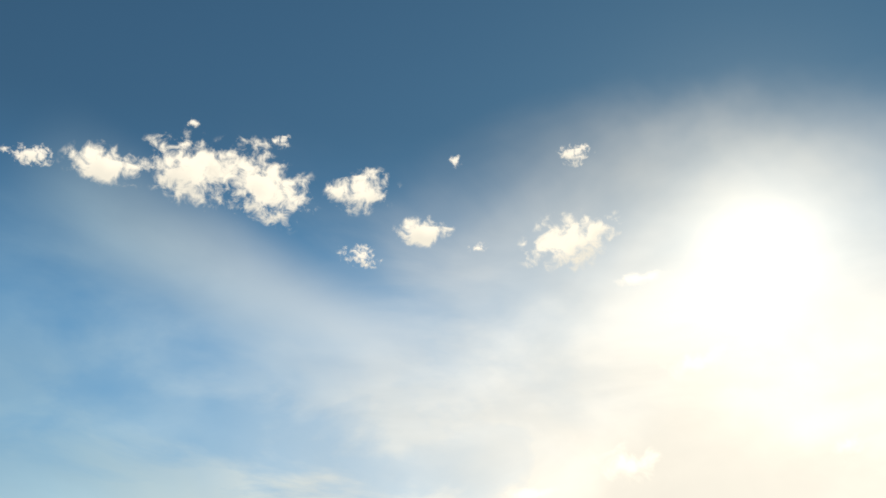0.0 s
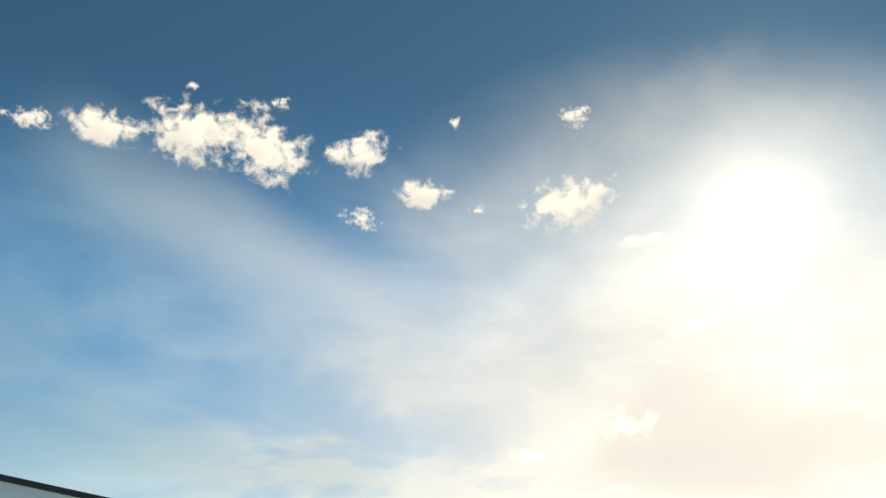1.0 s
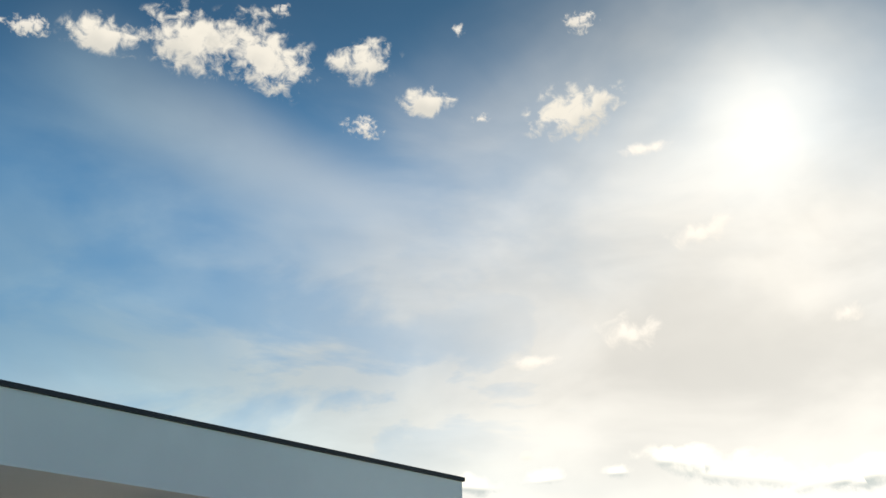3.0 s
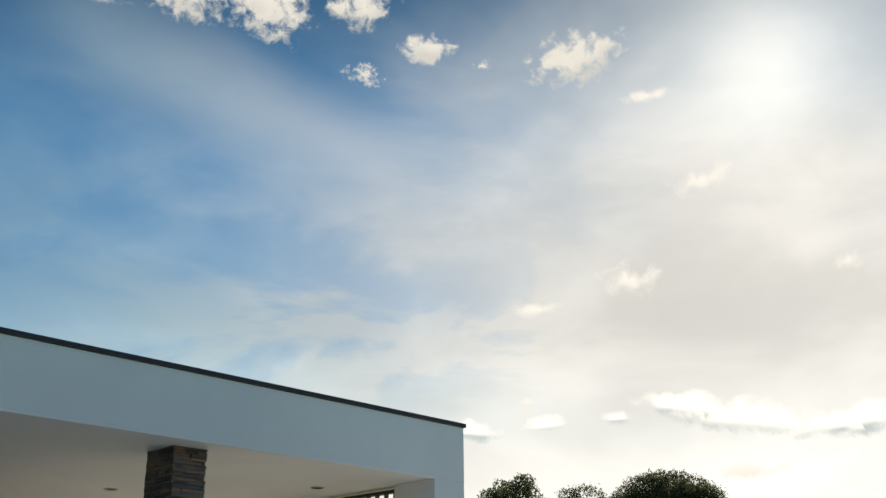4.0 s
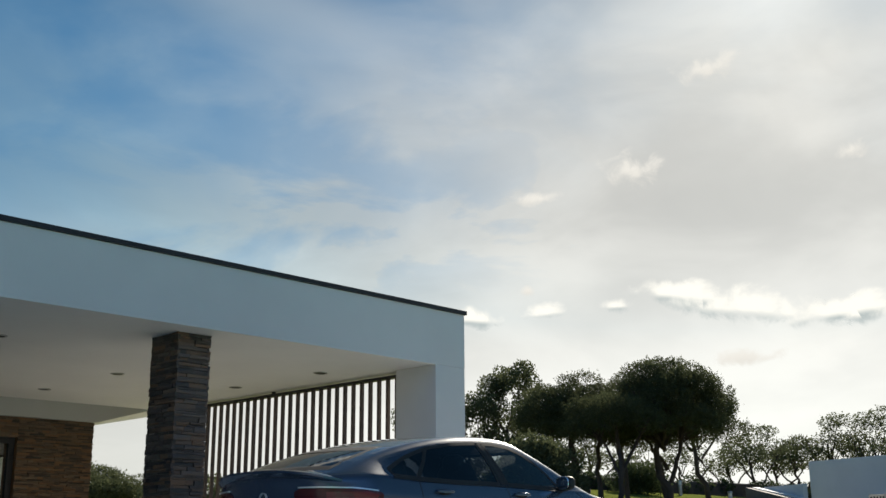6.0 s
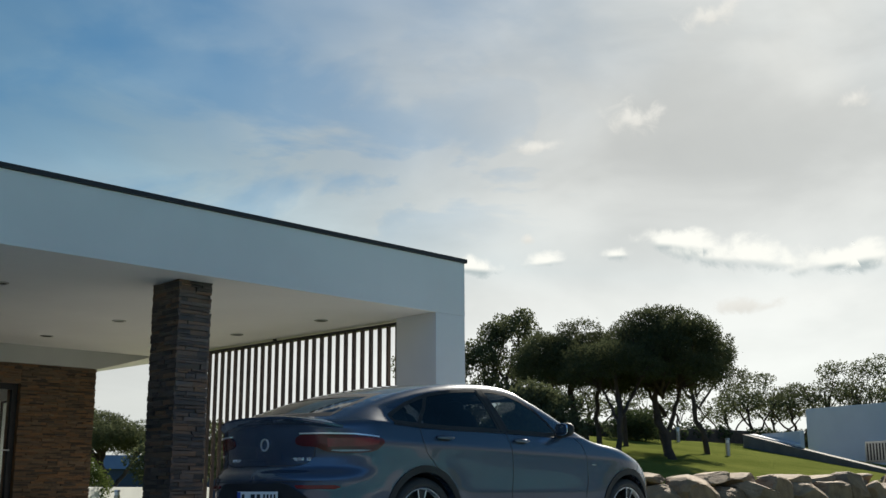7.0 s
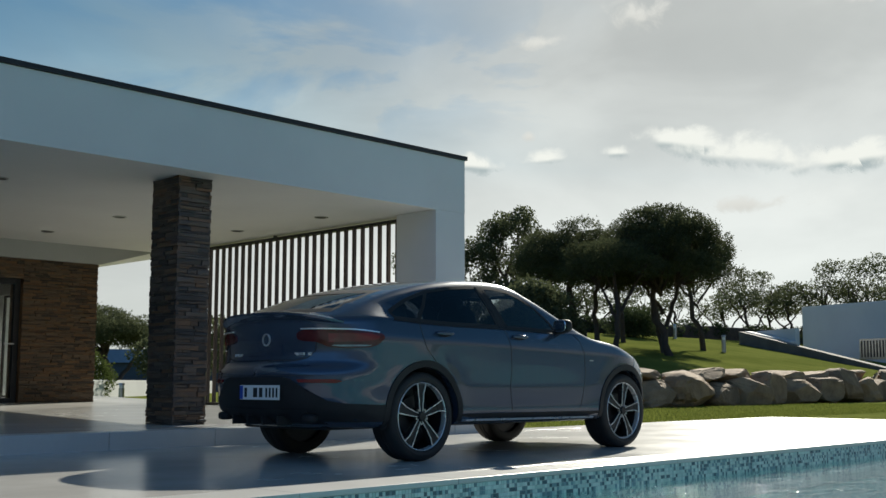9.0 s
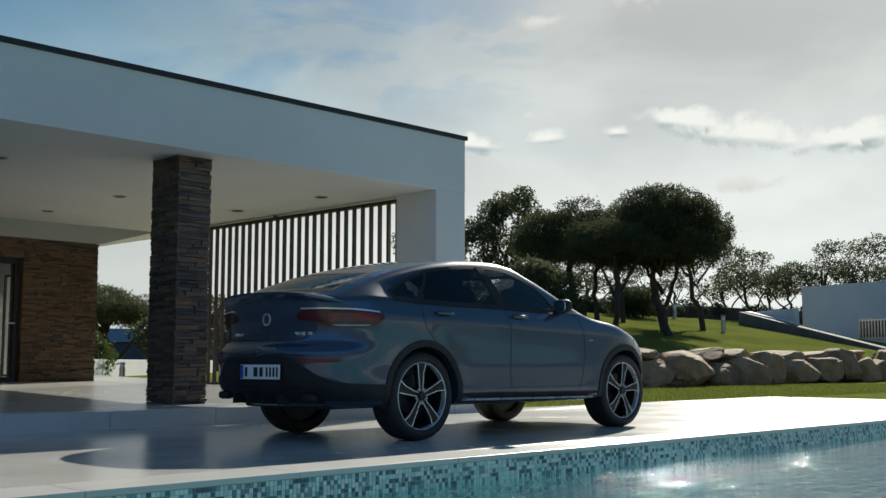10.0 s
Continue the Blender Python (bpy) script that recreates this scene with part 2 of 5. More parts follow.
def ring_bm(r_in, r_out, z0, z1, n=32, bm=None):
    bm = bm or bmesh.new()
    loops = [[bm.verts.new((r * math.cos(2 * math.pi * i / n), r * math.sin(2 * math.pi * i / n), z)) for i in range(n)]
             for r, z in ((r_in, z0), (r_out, z0), (r_out, z1), (r_in, z1))]
    for k in range(4):
        a, b = loops[k], loops[(k + 1) % 4]
        for i in range(n):
            bm.faces.new((a[i], a[(i + 1) % n], b[(i + 1) % n], b[i]))
    return bm


def ceiling_spot(x, y):
    ob = thing("ceiling_spot", "round recessed steel ceiling spotlight, switched off", "spotlight", (x, y, SOFFIT), group="ceiling spotlights")
    part("rim", from_bm("rim", ring_bm(0.075, 0.10, -0.012, 0.0), STEEL, angle=40), ob)
    part("lamp", from_bm("lamp", cyl_bm(0.076, 0.07, 0.008, 24, Matrix.Translation((0, 0, -0.005))), BLACK), ob)
    return ob


first = ceiling_spot(10.12, 12.29)
for x, y in ((10.12, 14.37), (10.12, 16.5), (8.05, 12.29), (8.05, 14.37), (8.05, 16.6), (5.5, 12.63), (5.95, 14.4), (5.95, 16.6)):
    copy_thing(first, pose(x, y, SOFFIT))

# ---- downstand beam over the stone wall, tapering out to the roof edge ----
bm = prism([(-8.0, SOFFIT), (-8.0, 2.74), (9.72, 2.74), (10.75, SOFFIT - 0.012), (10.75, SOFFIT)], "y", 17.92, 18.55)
thing("wall_beam", "white downstand beam tapering under the roof", "beam", kind="structure", me=from_bm("wall_beam", bm, SHADED_PLASTER))

# ---- ledge stone ----


def ledge(base, light, warm, gloss):
    def build(n):
        p = place_of(n)
        r = n.math("FRACT", n.math("ADD", n.add("ShaderNodeNewGeometry").outputs["Random Per Island"], n.add("ShaderNodeObjectInfo").outputs["Random"]))
        a, b = n.noise(p, 9, 4, 0.65), n.noise(p, 70, 3, 0.6)
        f = n.math("ADD", n.math("MULTIPLY", r, 0.7), n.math("MULTIPLY", a, 0.35), clamp=True)
        col = n.mix(n.step(f, 0.1, 0.95), (*base, 1), (*light, 1))
        rust = n.step(n.math("ADD", n.math("FRACT", n.math("MULTIPLY", r, 7.3)), n.math("MULTIPLY", a, 0.5)), 0.75, 1.2)
        col = n.mix(rust, col, (*warm, 1))
        h = n.math("ADD", n.math("MULTIPLY", a, 0.7), n.math("MULTIPLY", b, 0.3))
        return bsdf(n, col, gloss, 0.0, h, 0.6, 0.012)
    return build


SLATE = material("dark_ledge_stone", ledge((0.036, 0.029, 0.025), (0.125, 0.092, 0.072), (0.155, 0.088, 0.050), 0.5))
SANDY = material("brown_ledge_stone", ledge((0.045, 0.033, 0.023), (0.155, 0.105, 0.063), (0.18, 0.095, 0.043), 0.7))


def ledge_rows(z0, z1, lo, hi, rng, thin=0.028, thick=0.065, short=0.10, long=0.34):
    """Courses of stones: (start, end, bottom, top) along a face."""
    z = z0
    while z < z1 - 0.01:
        h = min(rng.uniform(thin, thick), z1 - z)
        s = lo
        while s < hi - 0.01:
            e = s + rng.uniform(short, long)
            if e > hi - 0.07:
                e = hi
            yield s, e, z, z + h
            s = e
        z += h


def rough_stone(length, height, depth, rng):
    """A split stone lying along x, its face towards -y."""
    g = 0.0025
    xs, zs = (-length / 2 + g, length / 2 - g), (-height / 2 + g, height / 2 - g)
    j = lambda k: rng.uniform(-k, k)
    front = [(x + j(0.004), -depth + j(0.006), z + j(0.003)) for z in zs for x in xs]
    mid = [(0.2 * length * rng.uniform(-1, 1), -depth - rng.uniform(0.001, 0.008), j(0.004))]
    back = [(x, 0.03, z) for z in zs for x in xs]
    v = front + mid + back
    f = [(0, 1, 4), (1, 3, 4), (3, 2, 4), (2, 0, 4), (0, 5, 6, 1), (1, 6, 8, 3), (3, 8, 7, 2), (2, 7, 5, 0)]
    return v, f


def stone_pillar(x0, y0, x1, y1, z0, z1):
    rng = random.Random(4)
    ob = thing("stone_pillar", "dark slate ledge-stone pillar carrying the roof", "pillar", (0, 0, 0))
    part("core", box("core", (x0 + 0.03, y0 + 0.03, z0), (x1 - 0.03, y1 - 0.03, z1), SLATE), ob)
    rest_v, rest_f, count = [], [], 0
    for kind in range(4):
        span = (x1 - x0) if kind % 2 == 0 else (y1 - y0)
        for s, e, a, b in ledge_rows(z0, z1, -0.012, span + 0.012, rng, 0.022, 0.062, 0.10, 0.34):
            d = rng.uniform(0.0, 0.028)
            v, f = rough_stone(e - s, b - a, 0.0, rng)
            c, zc = (s + e) / 2, (a + b) / 2
            m = [pose(x0 + c, y0 + 0.005 - d, zc), pose(x1 - 0.005 + d, y0 + c, zc, 0, 0, 90), pose(x1 - c, y1 - 0.005 + d, zc, 0, 0, 180),
                 pose(x0 + 0.005 - d, y1 - c, zc, 0, 0, -90)][kind]
            if kind in (0, 3) and count < 300:
                count += 1
                part("stone", mesh_of("stone", v, f, SLATE), ob, at=m)
            else:
                k = len(rest_v)
                rest_v += [m @ Vector(p) for p in v]
                rest_f += [tuple(k + i for i in q) for q in f]
    tagged(part("stones", mesh_of("stones", rest_v, rest_f, SLATE), ob), kind="stuff")
    return ob


stone_pillar(6.885, 10.945, 7.30, 11.50, 0.158, SOFFIT)

# ---- stone wall with its glazed door ----
DOOR_L, DOOR_R, DOOR_T, WALL_Y = 6.05, 8.34, 2.40, 18.0
FLOOR_B = terrace_z(WALL_Y)
bm = box_bm((5.4, WALL_Y + 0.02, FLOOR_B - 0.3), (DOOR_L, WALL_Y + 0.5, SOFFIT))
box_bm((DOOR_R, WALL_Y + 0.02, FLOOR_B - 0.3), (9.68, WALL_Y + 0.5, SOFFIT), bm=bm)
box_bm((DOOR_L, WALL_Y + 0.02, DOOR_T), (DOOR_R, WALL_Y + 0.5, SOFFIT), bm=bm)
wall = thing("wall_stone", "brown ledge-stone house wall", "stone wall", kind="structure", me=from_bm("wall_stone", bm, SANDY))
rng = random.Random(9)
sv, sf = [], []


def lay(lo, hi, z0, z1, place):
    for s, e, a, b in ledge_rows(z0, z1, lo, hi, rng, 0.018, 0.045, 0.08, 0.30):
        v, f = rough_stone(e - s, b - a, 0.0, rng)
        m = place((s + e) / 2, (a + b) / 2, rng.uniform(0.0, 0.03))
        k = len(sv)
        sv.extend(m @ Vector(p) for p in v)
        sf.extend(tuple(k + i for i in q) for q in f)


front = lambda s, z, d: pose(s, WALL_Y + 0.015 - d, z)
lay(DOOR_R, 9.70, FLOOR_B, 2.74, front)
lay(6.0, DOOR_R, DOOR_T, 2.74, front)
lay(0.0, 0.5, FLOOR_B, 2.74, lambda s, z, d: pose(9.685 + d, WALL_Y + s, z, 0, 0, 90))
tagged(part("stones", mesh_of("stones", sv, sf, SANDY), wall), kind="stuff")
# First wall is unseen, white only to brighten reflections in the car's tail.
for nm, lo, hi in (("wall_front", (-8, WALL_Y + 0.02, FLOOR_B - 0.3), (5.4, WALL_Y + 0.5, SOFFIT)), ("wall_back", (-8, 24.6, 0), (9.68, 24.8, SOFFIT)), ("wall_side", (9.48, 18.5, 0), (9.68, 21.0, SOFFIT)), ("wall_side_far", (9.48, 21.45, 0), (9.68, 24.6, SOFFIT)), ("wall_lintel", (9.48, 21.0, 2.36), (9.68, 21.45, SOFFIT)), ("wall_cill", (9.48, 21.0, 0), (9.68, 21.45, 0.36)), ("wall_west", (-8.2, 9.7, 0), (-8.0, 24.8, SOFFIT))):
    thing(nm, "plain white rendered house wall", "wall", kind="structure", me=box(nm, lo, hi, PLASTER))

GLASS = material("window_glass", lambda n: n.add("ShaderNodeBsdfPrincipled", {"Base Color": (0.9, 0.95, 0.94, 1), "Roughness": 0.02, "IOR": 1.45, "Transmission Weight": 1.0}).outputs[0])


def glazed_door():
    door = thing("door_1", "dark aluminium framed glass door in the stone wall", "door", (0, 0, 0), kind="structure")
    y0, y1 = WALL_Y + 0.10, WALL_Y + 0.18
    for lo, hi in (((DOOR_R - 0.10, y0, FLOOR_B), (DOOR_R, y1, DOOR_T)), ((DOOR_L, y0, FLOOR_B), (DOOR_L + 0.08, y1, DOOR_T)),
                   ((DOOR_L + 0.08, y0, DOOR_T - 0.10), (DOOR_R - 0.10, y1, DOOR_T)), ((DOOR_L + 0.08, y0, FLOOR_B), (DOOR_R - 0.10, y1, FLOOR_B + 0.08))):
        part("frame", box("frame", lo, hi, DARK_METAL, 0.005), door)
    mid = DOOR_R - 0.33
    part("stile", box("stile", (mid - 0.26, y0 + 0.01, FLOOR_B + 0.08), (mid - 0.18, y1 - 0.01, DOOR_T - 0.10), DARK_METAL, 0.005), door)
    for lo, hi in ((DOOR_L + 0.08, mid - 0.26), (mid - 0.18, DOOR_R - 0.10)):
        pane = part("pane", box("pane", (lo, y0 + 0.035, FLOOR_B + 0.08), (hi, y0 + 0.045, DOOR_T - 0.10), GLASS), door)
        pane.visible_shadow = False
    part("handle", box("handle", (DOOR_R - 0.26, y0 - 0.05, 1.28), (DOOR_R - 0.09, y0 - 0.03, 1.305), STEEL, 0.006), door)
    return door


glazed_door()
# Added opening: sky through it makes the bright strip in the door.
slot = thing("window_1", "tall narrow window added to show a bright strip", "window", (0, 0, 0), kind="structure")
for lo, hi in (((9.55, 21.0, 0.36), (9.60, 21.04, 2.36)), ((9.55, 21.41, 0.36), (9.60, 21.45, 2.36)), ((9.55, 21.04, 2.32), (9.60, 21.41, 2.36)), ((9.55, 21.04, 0.36), (9.60, 21.41, 0.40))):
    part("window_frame", box("window_frame", lo, hi, DARK_METAL), slot)
part("pane", box("pane", (9.57, 21.04, 0.40), (9.58, 21.41, 2.32), GLASS), slot).visible_shadow = False
thing("floor_inside", "pale floor of the room behind the door", "floor", kind="structure",
      me=box("floor_inside", (-8, 21.0, FLOOR_B - 0.2), (9.48, 24.6, FLOOR_B + 0.06), PAVING))

# ---- slatted screen ----
SCREEN_X, SLAT_Z0, SLAT_Z1 = 10.89, 0.30, 2.965


def slatted_screen():
    ob = thing("slatted_screen", "screen of upright dark brown slats beside the terrace", "screen", (SCREEN_X, 0, 0))
    y0, y1 = 11.40, 17.35
    part("top_rail", box("top_rail", (-0.05, y0, SLAT_Z1), (0.05, y1, SLAT_Z1 + 0.04), DARK_METAL, 0.004), ob)
    part("bottom_rail", box("bottom_rail", (-0.05, y0, SLAT_Z0 - 0.03), (0.05, y1, SLAT_Z0 + 0.01), DARK_METAL, 0.004), ob)
    slat = box("slat", (-0.028, -0.022, SLAT_Z0 + 0.01), (0.028, 0.022, SLAT_Z1), SLAT, 0.004)
    n = int((y1 - y0) / 0.19)
    for i in range(n):
        part("slat", slat, ob, at=(0, 11.486 + 0.19 * i, 0))
    for y in (11.42, 14.4, 17.2):
        part("foot", box("foot", (-0.03, y - 0.015, terrace_z(y) - 0.01), (0.03, y + 0.015, SLAT_Z0 - 0.03), DARK_METAL), ob)
        part("hanger", box("hanger", (-0.03, y - 0.015, SLAT_Z1 + 0.04), (0.03, y + 0.015, SOFFIT), DARK_METAL), ob)
    return ob


slatted_screen()

# ---- pool ----
TILE = material("mosaic", lambda n: (lambda r: bsdf(n, n.mix(n.step(r, 0.58, 0.66), n.mix(n.step(r, 0.0, 0.58), (0.60, 0.70, 0.67, 1), (0.38, 0.52, 0.51, 1)), n.mix(n.step(n.math("FRACT", n.math("MULTIPLY", r, 9.7)), 0.2, 0.8), (0.05, 0.10, 0.13, 1), (0.17, 0.28, 0.32, 1))),
                0.2, 0.0, n.noise(place_of(n), 60, 2, 0.5), 0.1, 0.002))(n.add("ShaderNodeNewGeometry").outputs["Random Per Island"]))
GROUT = material("grout", mottled((0.30, 0.36, 0.36), (0.38, 0.43, 0.42), 2, 90, 0.8, 0.2, 0.002))
BASIN = material("pool_lining", mottled((0.12, 0.37, 0.37), (0.19, 0.46, 0.45), 0.8, 18, 0.6, 0.1, 0.003))
COPING = material("coping_stone", mottled((0.45, 0.44, 0.42), (0.52, 0.51, 0.485), 1.1, 30, 0.35, 0.06, 0.002, piece=0.25))


def pool():
    ob = thing("pool", "rectangular swimming pool with mosaic tiled edge", "pool", (0, 0, 0), kind="structure")
    bm = box_bm((-10, POOL_Y + 0.015, -1.6), (28, POOL_Y + 0.4, -0.036))
    box_bm((-10, -11.4, -1.6), (28, -11.0, -0.036), bm=bm)
    box_bm((27.6, -11.0, -1.6), (28, POOL_Y + 0.015, -0.036), bm=bm)
    box_bm((-10, -11.0, -1.6), (-9.6, POOL_Y + 0.015, -0.036), bm=bm)
    box_bm((-10, -11.4, -1.8), (28, POOL_Y + 0.4, -1.6), bm=bm)
    part("basin", from_bm("basin", bm, BASIN), ob, "turquoise lined pool basin")
    part("grout", box("grout", (-9.5, POOL_Y + 0.004, -0.40), (27.5, POOL_Y + 0.014, -0.036), GROUT), ob)
    # mosaic tiles, five courses above the water and more below it
    v, f = [], []
    p, g = 0.0285, 0.0016
    for i in range(int((27.0 - 1.8) / p)):
        for j in range(9 if i * p < 11 else 6):
            x0, x1 = 1.8 + i * p + g, 1.8 + (i + 1) * p - g
            z1, z0 = -0.0375 - j * p - g, -0.0375 - (j + 1) * p + g
            k = len(v)
            v += [(x0, POOL_Y, z0), (x1, POOL_Y, z0), (x1, POOL_Y, z1), (x0, POOL_Y, z1),
                  (x0, POOL_Y + 0.006, z0), (x1, POOL_Y + 0.006, z0), (x1, POOL_Y + 0.006, z1), (x0, POOL_Y + 0.006, z1)]
            f += [(k, k + 1, k + 2, k + 3), (k + 4, k, k + 3, k + 7), (k + 1, k + 5, k + 6, k + 2), (k + 3, k + 2, k + 6, k + 7)]
    tagged(part("mosaic_tiles", mesh_of("mosaic_tiles", v, f, TILE), ob, "small blue-green glass mosaic tiles"), kind="stuff")
    coping = from_bm("coping_stone", box_bm((-0.6785, 0, -0.036), (0.6785, 0.417, 0.0), 0.004), COPING)
    for i in range(26):
        part("coping_stone", coping, ob, at=(-7.44 + 1.36 * i, POOL_Y - 0.012, 0.0015))
    return ob


pool()


def water_look(n):
    p = place_of(n)
    a = n.noise(n.add("ShaderNodeMapping", {"Vector": p, "Rotation": (0, 0, 0.5), "Scale": (1.0, 2.4, 1.0)}).outputs[0], 3.4, 4, 0.55, 0.8)
    b = n.noise(p, 11.0, 2, 0.5, 0.3)
    h = n.math("ADD", n.math("MULTIPLY", a, 0.75), n.math("MULTIPLY", b, 0.25))
    nor = n.add("ShaderNodeBump", {"Height": h, "Strength": 0.65, "Distance": 0.062}).outputs[0]
    clear = n.add("ShaderNodeBsdfTransparent", {"Color": (0.72, 0.93, 0.92, 1)}).outputs[0]
    gloss = n.add("ShaderNodeBsdfGlossy", {"Color": (1, 1, 1, 1), "Roughness": 0.03, "Normal": nor}).outputs[0]
    grazing = n.math("POWER", n.add("ShaderNodeLayerWeight", {"Blend": 0.5, "Normal": nor}).outputs["Facing"], 5.0)
    return n.add("ShaderNodeMixShader", {0: n.math("MULTIPLY_ADD", grazing, 0.95, 0.02), 1: clear, 2: gloss}).outputs[0]


WATER = material("pool_water", water_look)
bm = bmesh.new()
bmesh.ops.create_grid(bm, x_segments=60, y_segments=30, size=1, matrix=Matrix.Translation((9.0, (POOL_Y - 11.0) / 2, WATER_Z)) @ Matrix.Diagonal((18.58, (POOL_Y + 11.0) / 2, 1, 1)))
water = thing("water", "rippled blue-green pool water reflecting the sky", "water", kind="structure", me=from_bm("water", bm, WATER, True))
water.visible_shadow = False

# ---- the car ----
CAR = pose(6.47, 7.406, 0, 0, 0, -0.07)
PAINT = material("grey_metallic_paint", lambda n: (lambda p: bsdf(n, n.mix(n.noise(p, 600, 2, 0.5), (0.028, 0.043, 0.074, 1), (0.045, 0.065, 0.106, 1)),
                 0.25, 0.30, Specular_IOR_Level=0.3, Coat_Weight=1.0, Coat_Roughness=0.012, Coat_IOR=1.46))(own(n)))
TRIM = material("black_trim", mottled((0.012, 0.012, 0.013), (0.024, 0.024, 0.026), 4, 160, 0.58, 0.08, 0.0008, Specular_IOR_Level=0.25))
RUBBER = material("tyre_rubber", mottled((0.012, 0.012, 0.012), (0.026, 0.025, 0.025), 6, 90, 0.7, 0.2, 0.002))
CHROME = material("chrome", mottled((0.62, 0.63, 0.64), (0.72, 0.73, 0.74), 5, 200, 0.10, 0.02, 0.0005, metal=1.0))
ALLOY = material("cut_alloy", mottled((0.66, 0.67, 0.69), (0.78, 0.79, 0.80), 6, 300, 0.28, 0.05, 0.0005, metal=0.6))
RIM_DARK = material("dark_rim_paint", mottled((0.010, 0.010, 0.011), (0.019, 0.019, 0.021), 6, 200, 0.42, 0.05, 0.0005, Specular_IOR_Level=0.3))
RED_LENS = material("red_lens", mottled((0.05, 0.004, 0.006), (0.09, 0.006, 0.008), 9, 120, 0.16, 0.05, 0.001))
RED_BAR = material("red_light_bar", mottled((0.13, 0.008, 0.011), (0.20, 0.012, 0.015), 12, 120, 0.15, 0.05, 0.001))
CLEAR_LENS = material("pale_lens", mottled((0.20, 0.20, 0.21), (0.36, 0.36, 0.38), 30, 200, 0.12, 0.1, 0.002))
PLATE_WHITE = material("plate_white", mottled((0.70, 0.70, 0.69), (0.78, 0.78, 0.77), 5, 80, 0.35, 0.05, 0.0005))
PLATE_BLUE = material("plate_blue", mottled((0.02, 0.06, 0.32), (0.03, 0.08, 0.40), 5, 80, 0.35, 0.05, 0.0005))
def tinted(color, shine=0.05):
    def build(n):
        clear = n.add("ShaderNodeBsdfTransparent", {"Color": color}).outputs[0]
        gloss = n.add("ShaderNodeBsdfGlossy", {"Color": (1, 1, 1, 1), "Roughness": 0.01}).outputs[0]
        grazing = n.math("POWER", n.add("ShaderNodeLayerWeight", {"Blend": 0.5}).outputs["Facing"], 5.0)
        return n.add("ShaderNodeMixShader", {0: n.math("MULTIPLY_ADD", grazing, 0.9, shine), 1: clear, 2: gloss}).outputs[0]
    return build


TINT = material("tinted_glass", tinted((0.24, 0.265, 0.285, 1), 0.07))
CLEAR_TINT = material("light_tinted_glass", tinted((0.60, 0.65, 0.66, 1), 0.09))
LEATHER = material("seat_leather", mottled((0.02, 0.02, 0.021), (0.04, 0.04, 0.042), 5, 120, 0.5, 0.2, 0.002))

# ---- body shape: x along the car from the rear axle, a across from the middle, z up ----


def smooth_line(points, lo, hi, soft, step=0.01):
    """A softened line through (position, value) points, as a table."""
    xs = np.arange(lo, hi + step, step)
    ys = np.interp(xs, [p[0] for p in points], [p[1] for p in points])
    k = np.exp(-0.5 * (np.arange(-4 * soft, 4 * soft + step, step) / soft) ** 2)
    pad = len(k) // 2
    ys = np.convolve(np.pad(ys, pad, mode="reflect", reflect_type="odd"), k / k.sum(), "same")[pad:-pad]
    return xs, ys


TOP_LINE = smooth_line([(-1.4, 1.10), (-1.05, 1.165), (-0.93, 1.20), (-0.67, 1.312), (-0.42, 1.398), (-0.20, 1.456), (0.05, 1.508), (0.30, 1.550), (0.60, 1.584), (0.90, 1.602),
                        (1.15, 1.606), (1.38, 1.594), (1.58, 1.556), (1.80, 1.472), (2.0, 1.383), (2.3, 1.240), (2.52, 1.140), (2.66, 1.112), (2.85, 1.086), (3.05, 1.045), (3.22, 1.0),
                        (3.40, 0.925), (3.52, 0.845), (3.62, 0.74), (3.9, 0.40)], -1.4, 3.9, 0.045)
TAIL_LINE = smooth_line([(0.2, -0.62), (0.29, -0.82), (0.35, -0.95), (0.42, -1.02), (0.52, -1.045), (0.64, -1.06), (0.725, -1.055), (0.765, -1.03), (0.80, -0.985), (0.90, -0.962),
                         (1.0, -0.965), (1.08, -0.98), (1.15, -1.0), (1.7, -1.0)], 0.2, 1.7, 0.012)
NOSE_LINE = smooth_line([(0.2, 3.42), (0.29, 3.52), (0.36, 3.64), (0.46, 3.69), (0.60, 3.715), (0.72, 3.70), (0.85, 3.64), (1.0, 3.58), (1.7, 3.5)], 0.2, 1.7, 0.03)
BELT_LINE = smooth_line([(-1.4, 1.16), (-0.4, 1.175), (0.0, 1.145), (1.0, 1.132), (1.9, 1.105), (2.4, 1.11), (3.9, 1.08)], -1.4, 3.9, 0.08)
SILL_LINE = smooth_line([(0.2, 0.83), (0.28, 0.86), (0.33, 0.900), (0.40, 0.918), (0.50, 0.921), (0.62, 0.918), (0.78, 0.927), (0.92, 0.938), (1.0, 0.944), (1.4, 0.945)], 0.2, 1.4, 0.02)


